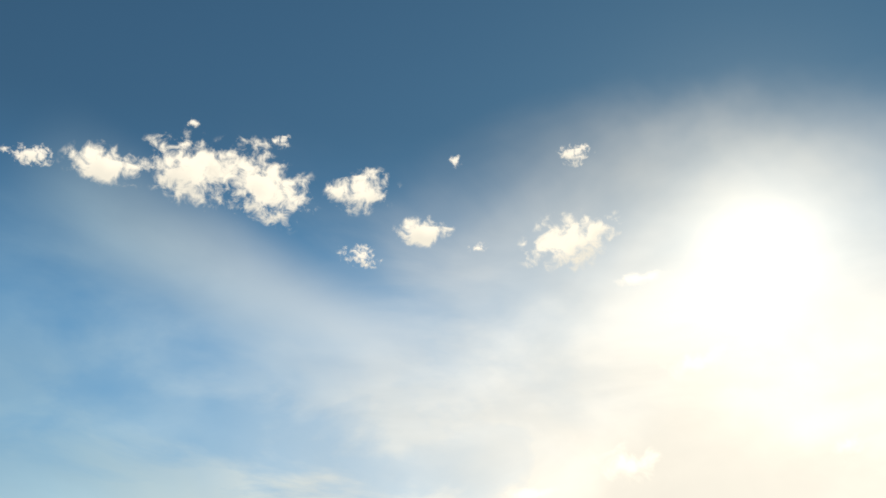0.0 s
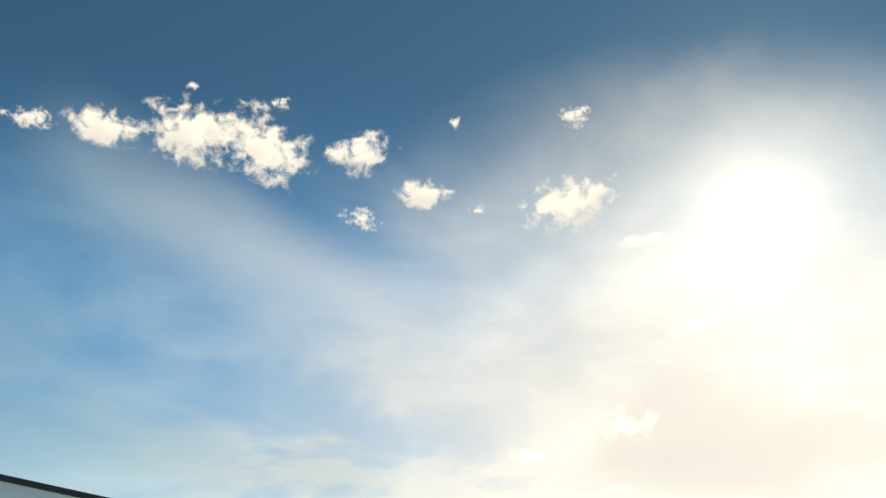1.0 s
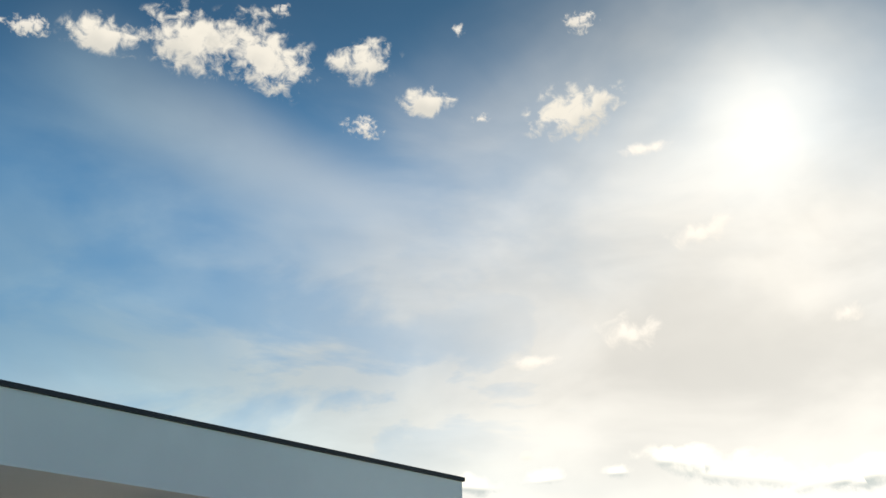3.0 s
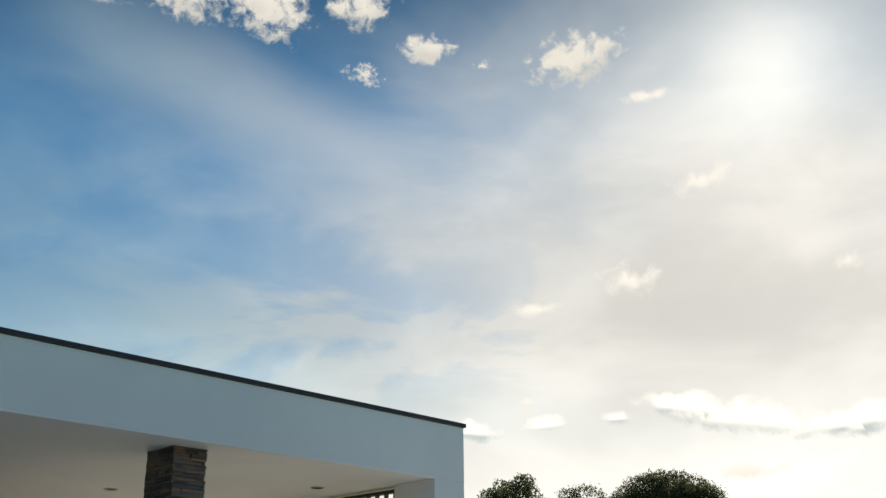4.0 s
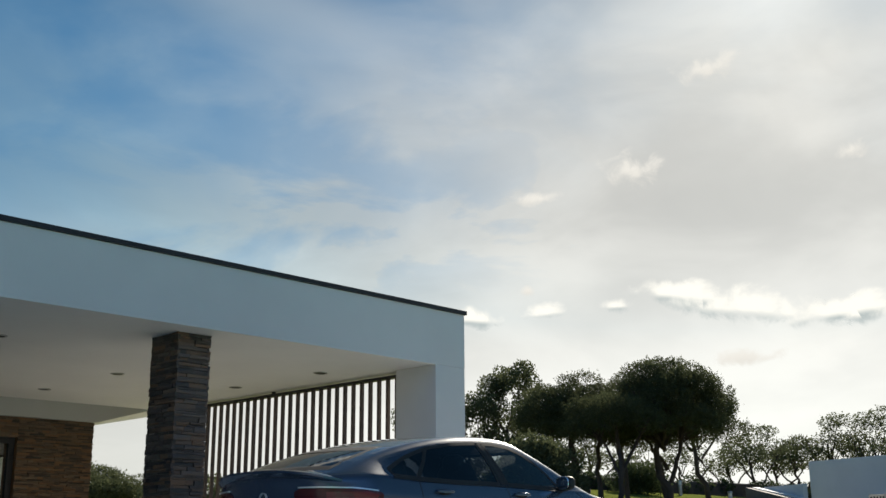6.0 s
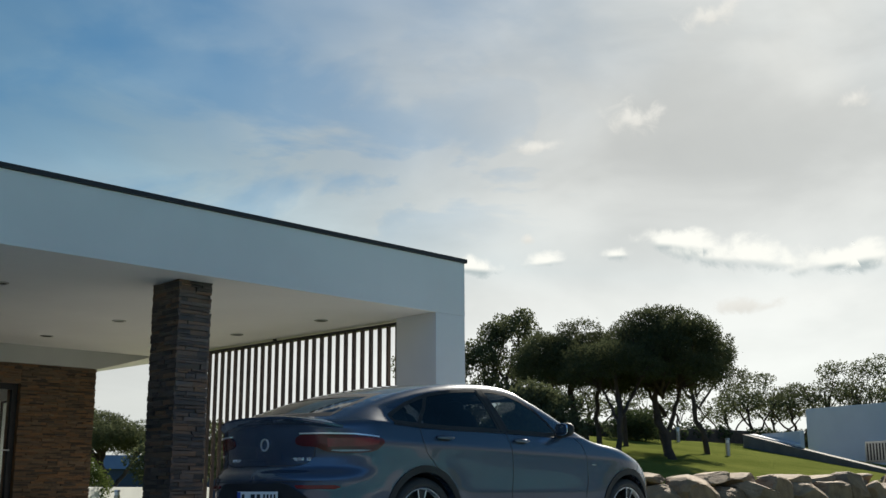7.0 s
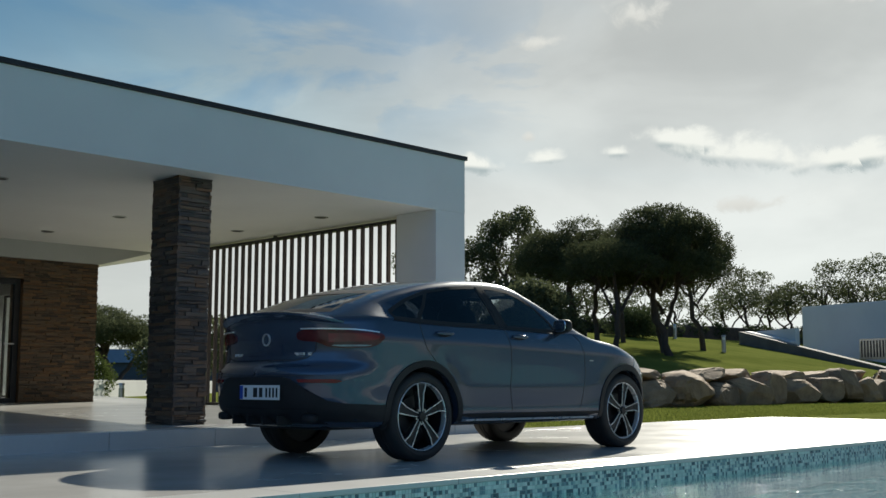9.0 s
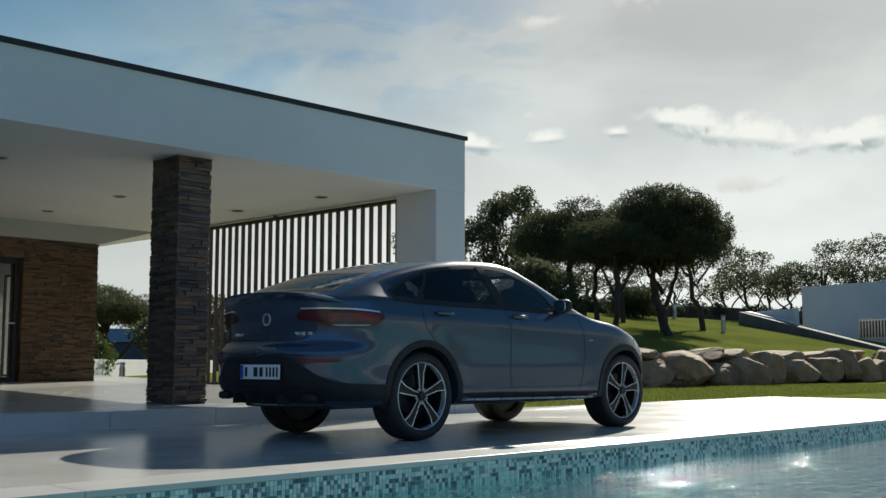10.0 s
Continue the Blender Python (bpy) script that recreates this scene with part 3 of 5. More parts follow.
def inside(x, a, z):
    """Positive inside the body, negative outside."""
    belt = np.interp(x, *BELT_LINE)
    crease = 0.992 - 0.030 * (x - 0.3)
    # flank below the crease, hollow along the doors, full over the wheels
    w = np.interp(z, *SILL_LINE)
    doors = np.exp(-((x - 1.38) / 0.80) ** 4)
    w = w - 0.012 * doors * np.exp(-((z - 0.60) / 0.13) ** 2) + 0.008 * doors * np.exp(-((z - 0.42) / 0.05) ** 2)
    for wx in (0.0, 2.873):
        r = np.sqrt((x - wx) ** 2 + (z - 0.375) ** 2)
        w = w + 0.009 * np.exp(-((r - 0.44) / 0.10) ** 2)
    haunch = np.exp(-((x + 0.1) / 0.6) ** 2)
    w = w + 0.006 * haunch * np.exp(-((z - 0.95) / 0.12) ** 2)
    # shoulder above the crease, then the glasshouse leaning inwards
    up = np.maximum(0.0, z - crease)
    w = w - 0.30 * np.minimum(up, np.maximum(0.0, belt - crease)) - 0.5 * np.maximum(0.0, np.minimum(up, belt - crease) - 0.06) ** 2
    h = np.maximum(0.0, z - belt)
    w = w - 0.50 * h - 0.36 * h * h - 0.006 * np.clip(h / 0.01, 0, 1)
    w = w - np.clip(h / 0.12, 0, 1) * (0.085 * np.clip((0.55 - x) / 1.3, 0, 1.2) ** 1.5 + 0.05 * np.clip((x - 1.2) / 1.2, 0, 1) ** 2)
    # rounding in plan at tail and nose
    tail, nose = np.interp(z, *TAIL_LINE), np.interp(z, *NOSE_LINE)
    rt, rn, p = 0.52, 0.90, 2.5
    ut, un = np.clip((tail + rt - x) / rt, 0, None), np.clip((x - nose + rn) / rn, 0, None)
    kt, kn = np.clip(1 - ut ** p, 0, 1) ** (1 / p), np.clip(1 - un ** p, 0, 1) ** (1 / p)
    beyond = np.maximum(tail - x, x - nose)
    side = w * np.minimum(kt, kn) - a - np.maximum(0.0, beyond)
    # roof, screens and bonnet
    q = (a / 0.75) ** 2
    wrap = np.interp(x, [-1.0, -0.3, 0.5, 1.2, 1.6, 2.5, 2.8, 3.8], [-0.10, -0.14, -0.04, 0.02, 0.16, 0.17, 0.12, 0.10])
    crown = np.interp(x, [-1.0, 0.0, 1.0, 1.8, 2.4, 2.8, 3.5], [0.035, 0.045, 0.050, 0.040, 0.030, 0.028, 0.05])
    top = np.interp(x + wrap * q, *TOP_LINE) - crown * q - z
    soft = np.interp(x, [-1.0, -0.3, 0.6, 1.6, 2.3, 3.0], [0.07, 0.06, 0.04, 0.04, 0.05, 0.11])
    t = np.clip(0.5 + 0.5 * (top - side) / soft, 0, 1)
    both = top * (1 - t) + side * t - soft * t * (1 - t)
    floor = z - 0.285
    t = np.clip(0.5 + 0.5 * (floor - both) / 0.04, 0, 1)
    return floor * (1 - t) + both * t - 0.04 * t * (1 - t)


def crossing(place, lo, hi, scan=90):
    """Where each ray of place(s) first leaves the body between lo and hi; lo must be inside."""
    ss = np.linspace(lo, hi, scan)
    first = np.full(place(lo)[0].shape, hi)
    found = np.zeros(first.shape, bool)
    for s in ss[1:]:
        out = (inside(*place(s)) < 0) & ~found
        first[out] = s
        found |= out
    a, b = first - (hi - lo) / (scan - 1), first.copy()
    for _ in range(22):
        m = (a + b) / 2
        out = inside(*place(m)) < 0
        b, a = np.where(out, m, b), np.where(out, a, m)
    return a


def entering(place, lo, hi, scan=260):
    """Where each ray first meets the body on its way from lo (outside) to hi."""
    first = np.full(place(lo)[0].shape, hi)
    found = np.zeros(first.shape, bool)
    for s in np.linspace(lo, hi, scan)[1:]:
        hit = (inside(*place(s)) > 0) & ~found
        first[hit] = s
        found |= hit
    a, b = first - (hi - lo) / (scan - 1), first.copy()
    for _ in range(20):
        m = (a + b) / 2
        hit = inside(*place(m)) > 0
        b, a = np.where(hit, m, b), np.where(hit, a, m)
    return b


XS, YS, ZS = np.arange(-1.08, 3.74, 0.015), np.arange(0.0, 0.96, 0.015), np.arange(0.29, 1.60, 0.01)
GX, GZ = np.meshgrid(XS, ZS, indexing="ij")
SIDE_TABLE = np.maximum(0.0, crossing(lambda s: (GX, s + 0 * GX, GZ), 0.0, 1.05, 40))
GY, GZ = np.meshgrid(YS, ZS, indexing="ij")
TAIL_TABLE = entering(lambda s: (s + 0 * GY, GY, GZ), -1.2, 1.3)
NOSE_TABLE = entering(lambda s: (s + 0 * GY, GY, GZ), 3.8, 1.0)


def look_up(table, us, vs, u, v):
    i = min(max((u - us[0]) / (us[1] - us[0]), 0.0), len(us) - 1.001)
    j = min(max((v - vs[0]) / (vs[1] - vs[0]), 0.0), len(vs) - 1.001)
    a, b = int(i), int(j)
    i, j = i - a, j - b
    return float((table[a, b] * (1 - i) + table[a + 1, b] * i) * (1 - j) + (table[a, b + 1] * (1 - i) + table[a + 1, b + 1] * i) * j)


def half_width(x, z):
    """The body's half width at x along the car and height z."""
    return look_up(SIDE_TABLE, XS, ZS, x, z)


def rear_x(y, z):
    return look_up(TAIL_TABLE, YS, ZS, abs(y), z)


def nose_x(y, z):
    return look_up(NOSE_TABLE, YS, ZS, abs(y), z)


def in_poly(p, poly):
    x, y = p
    odd = False
    for (x0, y0), (x1, y1) in zip(poly, poly[1:] + poly[:1]):
        if (y0 > y) != (y1 > y) and x < (x1 - x0) * (y - y0) / (y1 - y0) + x0:
            odd = not odd
    return odd


def shrink(poly, d):
    """The outline moved inwards by d."""
    out, k = [], len(poly)
    area = sum(a[0] * b[1] - b[0] * a[1] for a, b in zip(poly, poly[1:] + poly[:1]))
    s = 1 if area > 0 else -1
    for i in range(k):
        a, b, c = Vector(poly[i - 1]), Vector(poly[i]), Vector(poly[(i + 1) % k])
        u, v = (b - a).normalized(), (c - b).normalized()
        n1, n2 = Vector((-u.y, u.x)) * s, Vector((-v.y, v.x)) * s
        m = (n1 + n2)
        m = m / max(0.5, m.length_squared / 2)
        out.append(tuple(b + m * d))
    return out


def grow(poly, d):
    return shrink(poly, -d)


def drape(name, poly, onto, mat, step=0.05, lift=0.004, hole=None, depth=0.012):
    """A thin shell with a 2D outline, laid on a surface: onto(a, b, lift)."""
    bm = bmesh.new()
    if hole:
        a, b = [bm.verts.new((*p, 0)) for p in poly], [bm.verts.new((*p, 0)) for p in hole]
        k = len(poly)
        for i in range(k):
            bm.faces.new((a[i], a[(i + 1) % k], b[(i + 1) % k], b[i]))
    else:
        bm.faces.new([bm.verts.new((*p, 0)) for p in poly])
    bmesh.ops.triangulate(bm, faces=bm.faces[:])
    for axis in (0, 1):
        lo, hi = min(p[axis] for p in poly), max(p[axis] for p in poly)
        for i in range(1, int((hi - lo) / step) + 1):
            co, no = [0, 0, 0], [0, 0, 0]
            co[axis], no[axis] = lo + i * step, 1
            bmesh.ops.bisect_plane(bm, geom=bm.verts[:] + bm.edges[:] + bm.faces[:], plane_co=co, plane_no=no, dist=1e-5)
    edge = [e for e in bm.edges if e.is_boundary]
    r = bmesh.ops.extrude_edge_only(bm, edges=edge)
    low = {v for v in r["geom"] if isinstance(v, bmesh.types.BMVert)}
    for v in bm.verts:
        v.co = onto(v.co.x, v.co.y, lift - depth if v in low else lift)
    return from_bm(name, bm, mat, angle=35)


def on_side(s):
    return lambda x, z, d: Vector((x, s * (half_width(x, z) + d), z))


def on_tail(y, z, d):
    return Vector((rear_x(y, z) - d, y, z))


# window outlines, side view
GLASS_R = [(-0.35, 1.232), (-0.318, 1.164), (-0.06, 1.150), (0.35, 1.137), (0.985, 1.136), (0.965, 1.30), (0.915, 1.524), (0.78, 1.517), (0.523, 1.493), (0.203, 1.440), (-0.079, 1.352)]
GLASS_F = [(1.075, 1.134), (1.472, 1.126), (1.80, 1.116), (1.83, 1.13), (1.755, 1.254), (1.632, 1.372), (1.485, 1.458), (1.336, 1.508), (1.138, 1.529), (0.985, 1.526), (1.04, 1.30)]


def rounded(poly, r=0.02, k=2):
    out = []
    for i in range(len(poly)):
        a, b, c = Vector(poly[i - 1]), Vector(poly[i]), Vector(poly[(i + 1) % len(poly)])
        d = min(r, (a - b).length * 0.4, (c - b).length * 0.4)
        p, q = b + (a - b).normalized() * d, b + (c - b).normalized() * d
        for j in range(k + 1):
            t = j / k
            out.append(tuple((1 - t) ** 2 * p + 2 * t * (1 - t) * b + t * t * q))
    return out


GLASS_R, GLASS_F = rounded(GLASS_R), rounded(GLASS_F)
# rear and front screens, seen from behind
REAR_GLASS = [(-0.60, 1.225), (0.60, 1.225), (0.585, 1.31), (0.53, 1.425), (-0.53, 1.425), (-0.585, 1.31)]
WINDSCREEN = [(-0.66, 1.165), (0.66, 1.165), (0.50, 1.50), (-0.50, 1.50)]


def car_shell():
    """Rays from a line inside the body: fans at tail and nose, rings between."""
    rows = [(0.0, -math.cos(t), math.sin(t)) for t in np.linspace(0.003, math.pi / 2, 70, endpoint=False)]
    rows += [(x, 0.0, 1.0) for x in np.linspace(0.0, 2.75, 170)]
    rows += [(2.75, math.sin(t), math.cos(t)) for t in np.linspace(0.02, math.pi / 2 - 0.03, 52)]
    k = 260
    turn = np.linspace(0, 2 * math.pi, k, endpoint=False)
    ox, dx, dr = [np.array([r[i] for r in rows])[:, None] + 0 * turn for i in range(3)]
    dy, dz = dr * np.sin(turn), dr * np.cos(turn)
    far = crossing(lambda t: (ox + t * dx, np.abs(t * dy), 0.72 + t * dz), 0.0, 1.6)
    px, py, pz = (ox + far * dx).ravel(), (far * dy).ravel(), (0.72 + far * dz).ravel()
    verts = list(zip(px.tolist(), py.tolist(), pz.tolist()))
    cut_r, cut_f = shrink(GLASS_R, 0.016), shrink(GLASS_F, 0.016)
    faces = []
    for j in range(len(rows) - 1):
        for i in range(k):
            q = (j * k + i, j * k + (i + 1) % k, (j + 1) * k + (i + 1) % k, (j + 1) * k + i)
            x, y, z = [sum(verts[m][c] for m in q) / 4 for c in range(3)]
            if abs(y) > 0.5 and 1.1 < z < 1.54 and (in_poly((x, z), cut_r) or in_poly((x, z), cut_f)):
                continue
            if (x < 0.2 and in_poly((y, z), REAR_GLASS)) or (x > 1.3 and in_poly((y, z), WINDSCREEN)):
                continue
            faces.append(q)
    faces.append(tuple(range(k)))
    faces.append(tuple(range((len(rows) - 1) * k, len(rows) * k))[::-1])
    return mesh_of("body", verts, faces, PAINT, True)


def cut_arches(me):
    """Opens the wheel arches in the shell."""
    shell = new("shell", me)
    cutter = bmesh.new()
    for x in (0.0, 2.873):
        for s in (-1, 1):
            bmesh.ops.create_cone(cutter, cap_ends=True, segments=56, radius1=0.405, radius2=0.405, depth=0.5,
                                  matrix=Matrix.Translation((x, s * 0.83, 0.375)) @ Matrix.Rotation(radians(90), 4, "X"))
    tool = new("tool", from_bm("tool", cutter, TRIM))
    mod = shell.modifiers.new("arches", "BOOLEAN")
    mod.operation, mod.object, mod.solver = "DIFFERENCE", tool, "FAST"
    done = bpy.data.meshes.new_from_object(shell.evaluated_get(bpy.context.evaluated_depsgraph_get()))
    done.name = "body"
    bpy.data.objects.remove(shell)
    bpy.data.objects.remove(tool)
    return done


def lathe(profile, n=56, start=0.0, span=360.0):
    """A ring, or a stretch of one, round the y axis from (radius, y) points."""
    verts, faces, k = [], [], len(profile)
    for i in range(n):
        a = radians(start) + radians(span) * i / (n if span == 360.0 else n - 1)
        verts += [(r * math.cos(a), y, r * math.sin(a)) for r, y in profile]
    for i in range(n if span == 360.0 else n - 1):
        for j in range(k - 1):
            faces.append((i * k + j, i * k + j + 1, ((i + 1) % n) * k + j + 1, ((i + 1) % n) * k + j))
    return verts, faces


def bar(p0, p1, w0, w1, y0, y1):
    """A flat tapering bar in the wheel's plane, its face at y0."""
    a, b = Vector(p0), Vector(p1)
    s = (b - a).normalized()
    n = Vector((-s.y, s.x))
    o = [a + n * w0 / 2, b + n * w1 / 2, b - n * w1 / 2, a - n * w0 / 2]
    return [(p.x, y0, p.y) for p in o] + [(p.x, y1, p.y) for p in o], [(0, 1, 2, 3), (7, 6, 5, 4), (0, 4, 5, 1), (1, 5, 6, 2), (2, 6, 7, 3), (3, 7, 4, 0)]


def joined(name, pieces, mat, smooth=None):
    v, f = [], []
    for a, b in pieces:
        k = len(v)
        v += a
        f += [tuple(k + i for i in q) for q in b]
    me = mesh_of(name, v, f, mat)
    if smooth:
        me.shade_smooth()
        me.set_sharp_from_angle(angle=radians(smooth))
    return me


def wheel(car, x, s, turn):
    """Outer face towards -y; s mirrors it."""
    m = pose(x, s * -0.90, 0.368, 0, turn, 0) if s > 0 else pose(x, 0.90, 0.368, 0, turn, 180)
    R = 0.3685
    hub = part("wheel", joined("wheel", [lathe([(0.272, 0.05), (0.262, 0.20), (0.10, 0.21), (0.0, 0.21)])], RIM_DARK, 40), car, "dark alloy wheel with bright cut spokes", m)
    tyre = [(0.282, 0.012), (0.292, -0.004), (0.315, -0.012), (0.340, -0.006), (0.358, 0.010), (0.366, 0.032), (R, 0.07), (R, 0.10), (0.362, 0.102), (0.362, 0.110), (R, 0.112),
            (R, 0.14), (0.362, 0.142), (0.362, 0.150), (R, 0.152), (R, 0.19), (0.366, 0.222), (0.355, 0.245), (0.33, 0.255), (0.29, 0.25), (0.265, 0.235)]
    part("tyre", joined("tyre", [lathe(tyre)], RUBBER, 30), hub, "black low-profile rubber tyre")
    part("rim", joined("rim", [lathe([(0.268, 0.05), (0.271, 0.012), (0.274, 0.004), (0.278, 0.002), (0.282, 0.006), (0.284, 0.03)])], ALLOY, 40), hub, "bright polished rim edge")
    disc = joined("brake_disc", [lathe([(0.07, 0.11), (0.17, 0.11), (0.175, 0.13), (0.07, 0.135)], 40)], DARK_METAL, 30)
    part("brake_disc", disc, hub, "dull grey brake disc")
    for i in range(5):
        a = radians(72 * i + 90)
        u, t = Vector((math.cos(a), math.sin(a))), Vector((-math.sin(a), math.cos(a)))
        dark, bright = [], []
        for side in (-1, 1):
            lean = t * 0.010
            q0, q1, q2, q3 = u * 0.040 + t * 0.016 * side, u * 0.115 + t * 0.023 * side + lean * 0.6, u * 0.20 + t * 0.032 * side + lean, u * 0.268 + t * 0.048 * side + lean * 0.4
            for p, q, w, y in ((q0, q1, 0.0050, 0.014), (q1, q2, 0.0056, 0.010), (q2, q3, 0.0064, 0.007)):
                bright.append(bar(p, q, w, w * 1.08, y, y + 0.009))
        lean = t * 0.010
        dark += [bar(u * 0.035, u * 0.115 + lean * 0.6, 0.034, 0.046, 0.022, 0.07), bar(u * 0.115 + lean * 0.6, u * 0.20 + lean, 0.046, 0.064, 0.018, 0.07), bar(u * 0.20 + lean, u * 0.268 + lean * 0.4, 0.064, 0.096, 0.015, 0.07)]
        part("spoke", joined("spoke", dark, RIM_DARK), hub)
        part("spoke_edge", joined("spoke_edge", bright, ALLOY), hub)
    cap = cyl_bm(0.045, 0.036, 0.03, 28, Matrix.Translation((0, 0.014, 0)) @ Matrix.Rotation(radians(90), 4, "X"))
    part("hub_cap", from_bm("hub_cap", cap, RIM_DARK, angle=40), hub)
    for i in range(5):
        a = radians(72 * i + 54)
        nut = cyl_bm(0.011, 0.010, 0.02, 6, Matrix.Translation((0.062 * math.cos(a), 0.022, 0.062 * math.sin(a))) @ Matrix.Rotation(radians(90), 4, "X"))
        part("wheel_nut", from_bm("wheel_nut", nut, STEEL), hub)


def strip(points, onto, width, mat, name, lift=0.003):
    """A narrow band along a line on a surface."""
    v, f = [], []
    pts = [Vector(p) for p in points]
    for i, p in enumerate(pts):
        d = (pts[min(i + 1, len(pts) - 1)] - pts[max(i - 1, 0)]).normalized()
        n = Vector((-d.y, d.x)) * width / 2
        for a, h in ((p + n, lift), (p - n, lift), (p - n, -0.004), (p + n, -0.004)):
            v.append(onto(a.x, a.y, h))
    for i in range(len(pts) - 1):
        for j in range(4):
            f.append((4 * i + j, 4 * i + (j + 1) % 4, 4 * i + 4 + (j + 1) % 4, 4 * i + 4 + j))
    f += [(0, 1, 2, 3), tuple(4 * (len(pts) - 1) + j for j in (3, 2, 1, 0))]
    return mesh_of(name, v, f, mat)


def line(*pts, n=14):
    out = []
    for a, b in zip(pts, pts[1:]):
        out += [(a[0] + (b[0] - a[0]) * i / n, a[1] + (b[1] - a[1]) * i / n) for i in range(n)]
    return out + [pts[-1]]


def blob(sx, sy, sz, m, power=2.6, n=20):
    """A rounded block."""
    v, f = [], []
    e = lambda t: math.copysign(abs(t) ** (2 / power), t)
    for j in range(n // 2 + 1):
        b = math.pi * (j / (n // 2) - 0.5)
        for i in range(n):
            a = 2 * math.pi * i / n
            v.append(m @ Vector((sx * e(math.cos(b)) * e(math.cos(a)), sy * e(math.cos(b)) * e(math.sin(a)), sz * e(math.sin(b)))))
    for j in range(n // 2):
        for i in range(n):
            f.append((j * n + i, j * n + (i + 1) % n, (j + 1) * n + (i + 1) % n, (j + 1) * n + i))
    return v, f


def build_car():
    car = thing("car", "dark grey-blue metallic coupe SUV parked on pool paving", "car", CAR)
    body = part("body", cut_arches(car_shell()), car, "dark grey-blue metallic bodywork")
    for i, x in enumerate((0.0, 2.873)):
        for s in (1, -1):
            wheel(car, x, s, 12 if i else 0)
            arch = [(x + 0.427 * math.cos(a), 0.375 + 0.427 * math.sin(a)) for a in np.linspace(radians(-8), radians(194 if i == 0 else 188), 44)]
            part("arch_trim", strip(arch, on_side(-s), 0.056, TRIM, "arch_trim", 0.008), car, "black wheel-arch trim")
            well = [lathe([(0.404, 0.02), (0.404, 0.36), (0.0, 0.36)], 40, -8.0, 196.0)]
            part("wheel_well", joined("wheel_well", well, BLACK), car, at=pose(x, -0.88, 0.375) if s > 0 else pose(x, 0.88, 0.375, 0, 0, 180))
    for s in (-1, 1):
        side = on_side(s)
        for nm, poly in (("rear_side_window", GLASS_R), ("front_side_window", GLASS_F)):
            pane = part(nm, drape(nm, shrink(poly, 0.012), side, TINT if nm[0] == "r" else CLEAR_TINT, 0.06, 0.0, depth=0.004), car, "dark tinted side window" if nm[0] == "r" else "lightly tinted front side window")
            part("window_trim", drape("window_trim", poly, side, TRIM, 0.06, 0.003, hole=shrink(poly, 0.028)), pane)
        part("pillar_trim", drape("pillar_trim", [(0.99, 1.138), (1.07, 1.138), (1.035, 1.30), (0.98, 1.524), (0.92, 1.522), (0.97, 1.30)], side, TRIM, 0.05, 0.004), car, "gloss black door pillar")
        part("quarter_bar", strip(line((-0.045, 1.155), (0.10, 1.29), (0.215, 1.436), n=6), side, 0.030, TRIM, "quarter_bar", 0.004), car, "black bar between the rear side windows")
        part("belt_trim", strip(line((-0.33, 1.158), (-0.06, 1.143), (0.35, 1.130), (1.0, 1.129), (1.83, 1.110)), side, 0.012, TRIM, "belt_trim", 0.006), car)
        part("door_seam", strip(line((1.045, 1.123), (1.075, 0.985), (1.108, 0.756), (1.109, 0.39)), side, 0.007, BLACK, "door_seam", 0.0015), car)
        part("door_seam", strip(line((-0.045, 1.14), (-0.04, 1.02), (0.0, 0.93), (0.12, 0.82), (0.30, 0.71)), side, 0.007, BLACK, "door_seam", 0.0015), car)
        part("door_seam", strip(line((2.05, 1.11), (2.13, 1.05), (2.17, 0.93), (2.212, 0.711), (2.18, 0.55), (2.11, 0.39)), side, 0.007, BLACK, "door_seam", 0.0015), car)
        part("wing_badge", strip(line((2.26, 0.862), (2.32, 0.860), n=2), side, 0.010, STEEL, "wing_badge", 0.004), car, "small chrome wing lettering")
        part("sill", drape("sill", [(0.44, 0.300), (2.42, 0.300), (2.44, 0.372), (0.42, 0.380)], side, TRIM, 0.08, 0.006), car, "black side sill")
        part("sill_strip", strip(line((0.47, 0.327), (2.30, 0.316)), side, 0.018, ALLOY, "sill_strip", 0.052), car, "chrome strip along the sill")
        for x in (0.217, 1.216):
            z = 1.060
            y = s * (half_width(x, z) + 0.012)
            handle = joined("door_handle", [blob(0.105, 0.014, 0.016, Matrix.Translation((x, y + s * 0.014, z))), blob(0.018, 0.02, 0.014, Matrix.Translation((x - 0.08, y, z))), blob(0.018, 0.02, 0.014, Matrix.Translation((x + 0.08, y, z)))], PAINT, 50)
            h = part("door_handle", handle, car)
            part("grip_recess", drape("grip_recess", [(x + 0.075 * math.cos(t), z - 0.004 + 0.026 * math.sin(t)) for t in np.linspace(0, 2 * math.pi, 18)[:-1]], side, TRIM, 0.05, 0.002), h)
        # mirror: cap, glass and foot
        my = s * 0.975
        mirror = part("mirror", joined("mirror", [blob(0.055, 0.095, 0.064, pose(1.80, my, 1.178, 0, 0, s * 8), 2.8)], TRIM, 60), car, "dark wing mirror")
        part("mirror_glass", joined("mirror_glass", [blob(0.006, 0.085, 0.058, pose(1.740, my, 1.179, 0, 0, s * 8), 3.0)], CHROME, 60), mirror)
        part("mirror_foot", joined("mirror_foot", [blob(0.05, 0.10, 0.022, pose(1.82, s * 0.885, 1.125), 2.4)], TRIM, 60), mirror)
        # tail light wrapping round the corner
        def wrap(a, z, d, s=s):
            y = 0.36 + a
            yy = min(y, 0.80)
            x = rear_x(yy, z)
            if y <= 0.80:
                return Vector((x - d * 0.9, s * (yy + d * 0.3), z))
            xx = x + (y - 0.80) * 0.98
            return Vector((xx, s * (half_width(xx, z) + d), z))
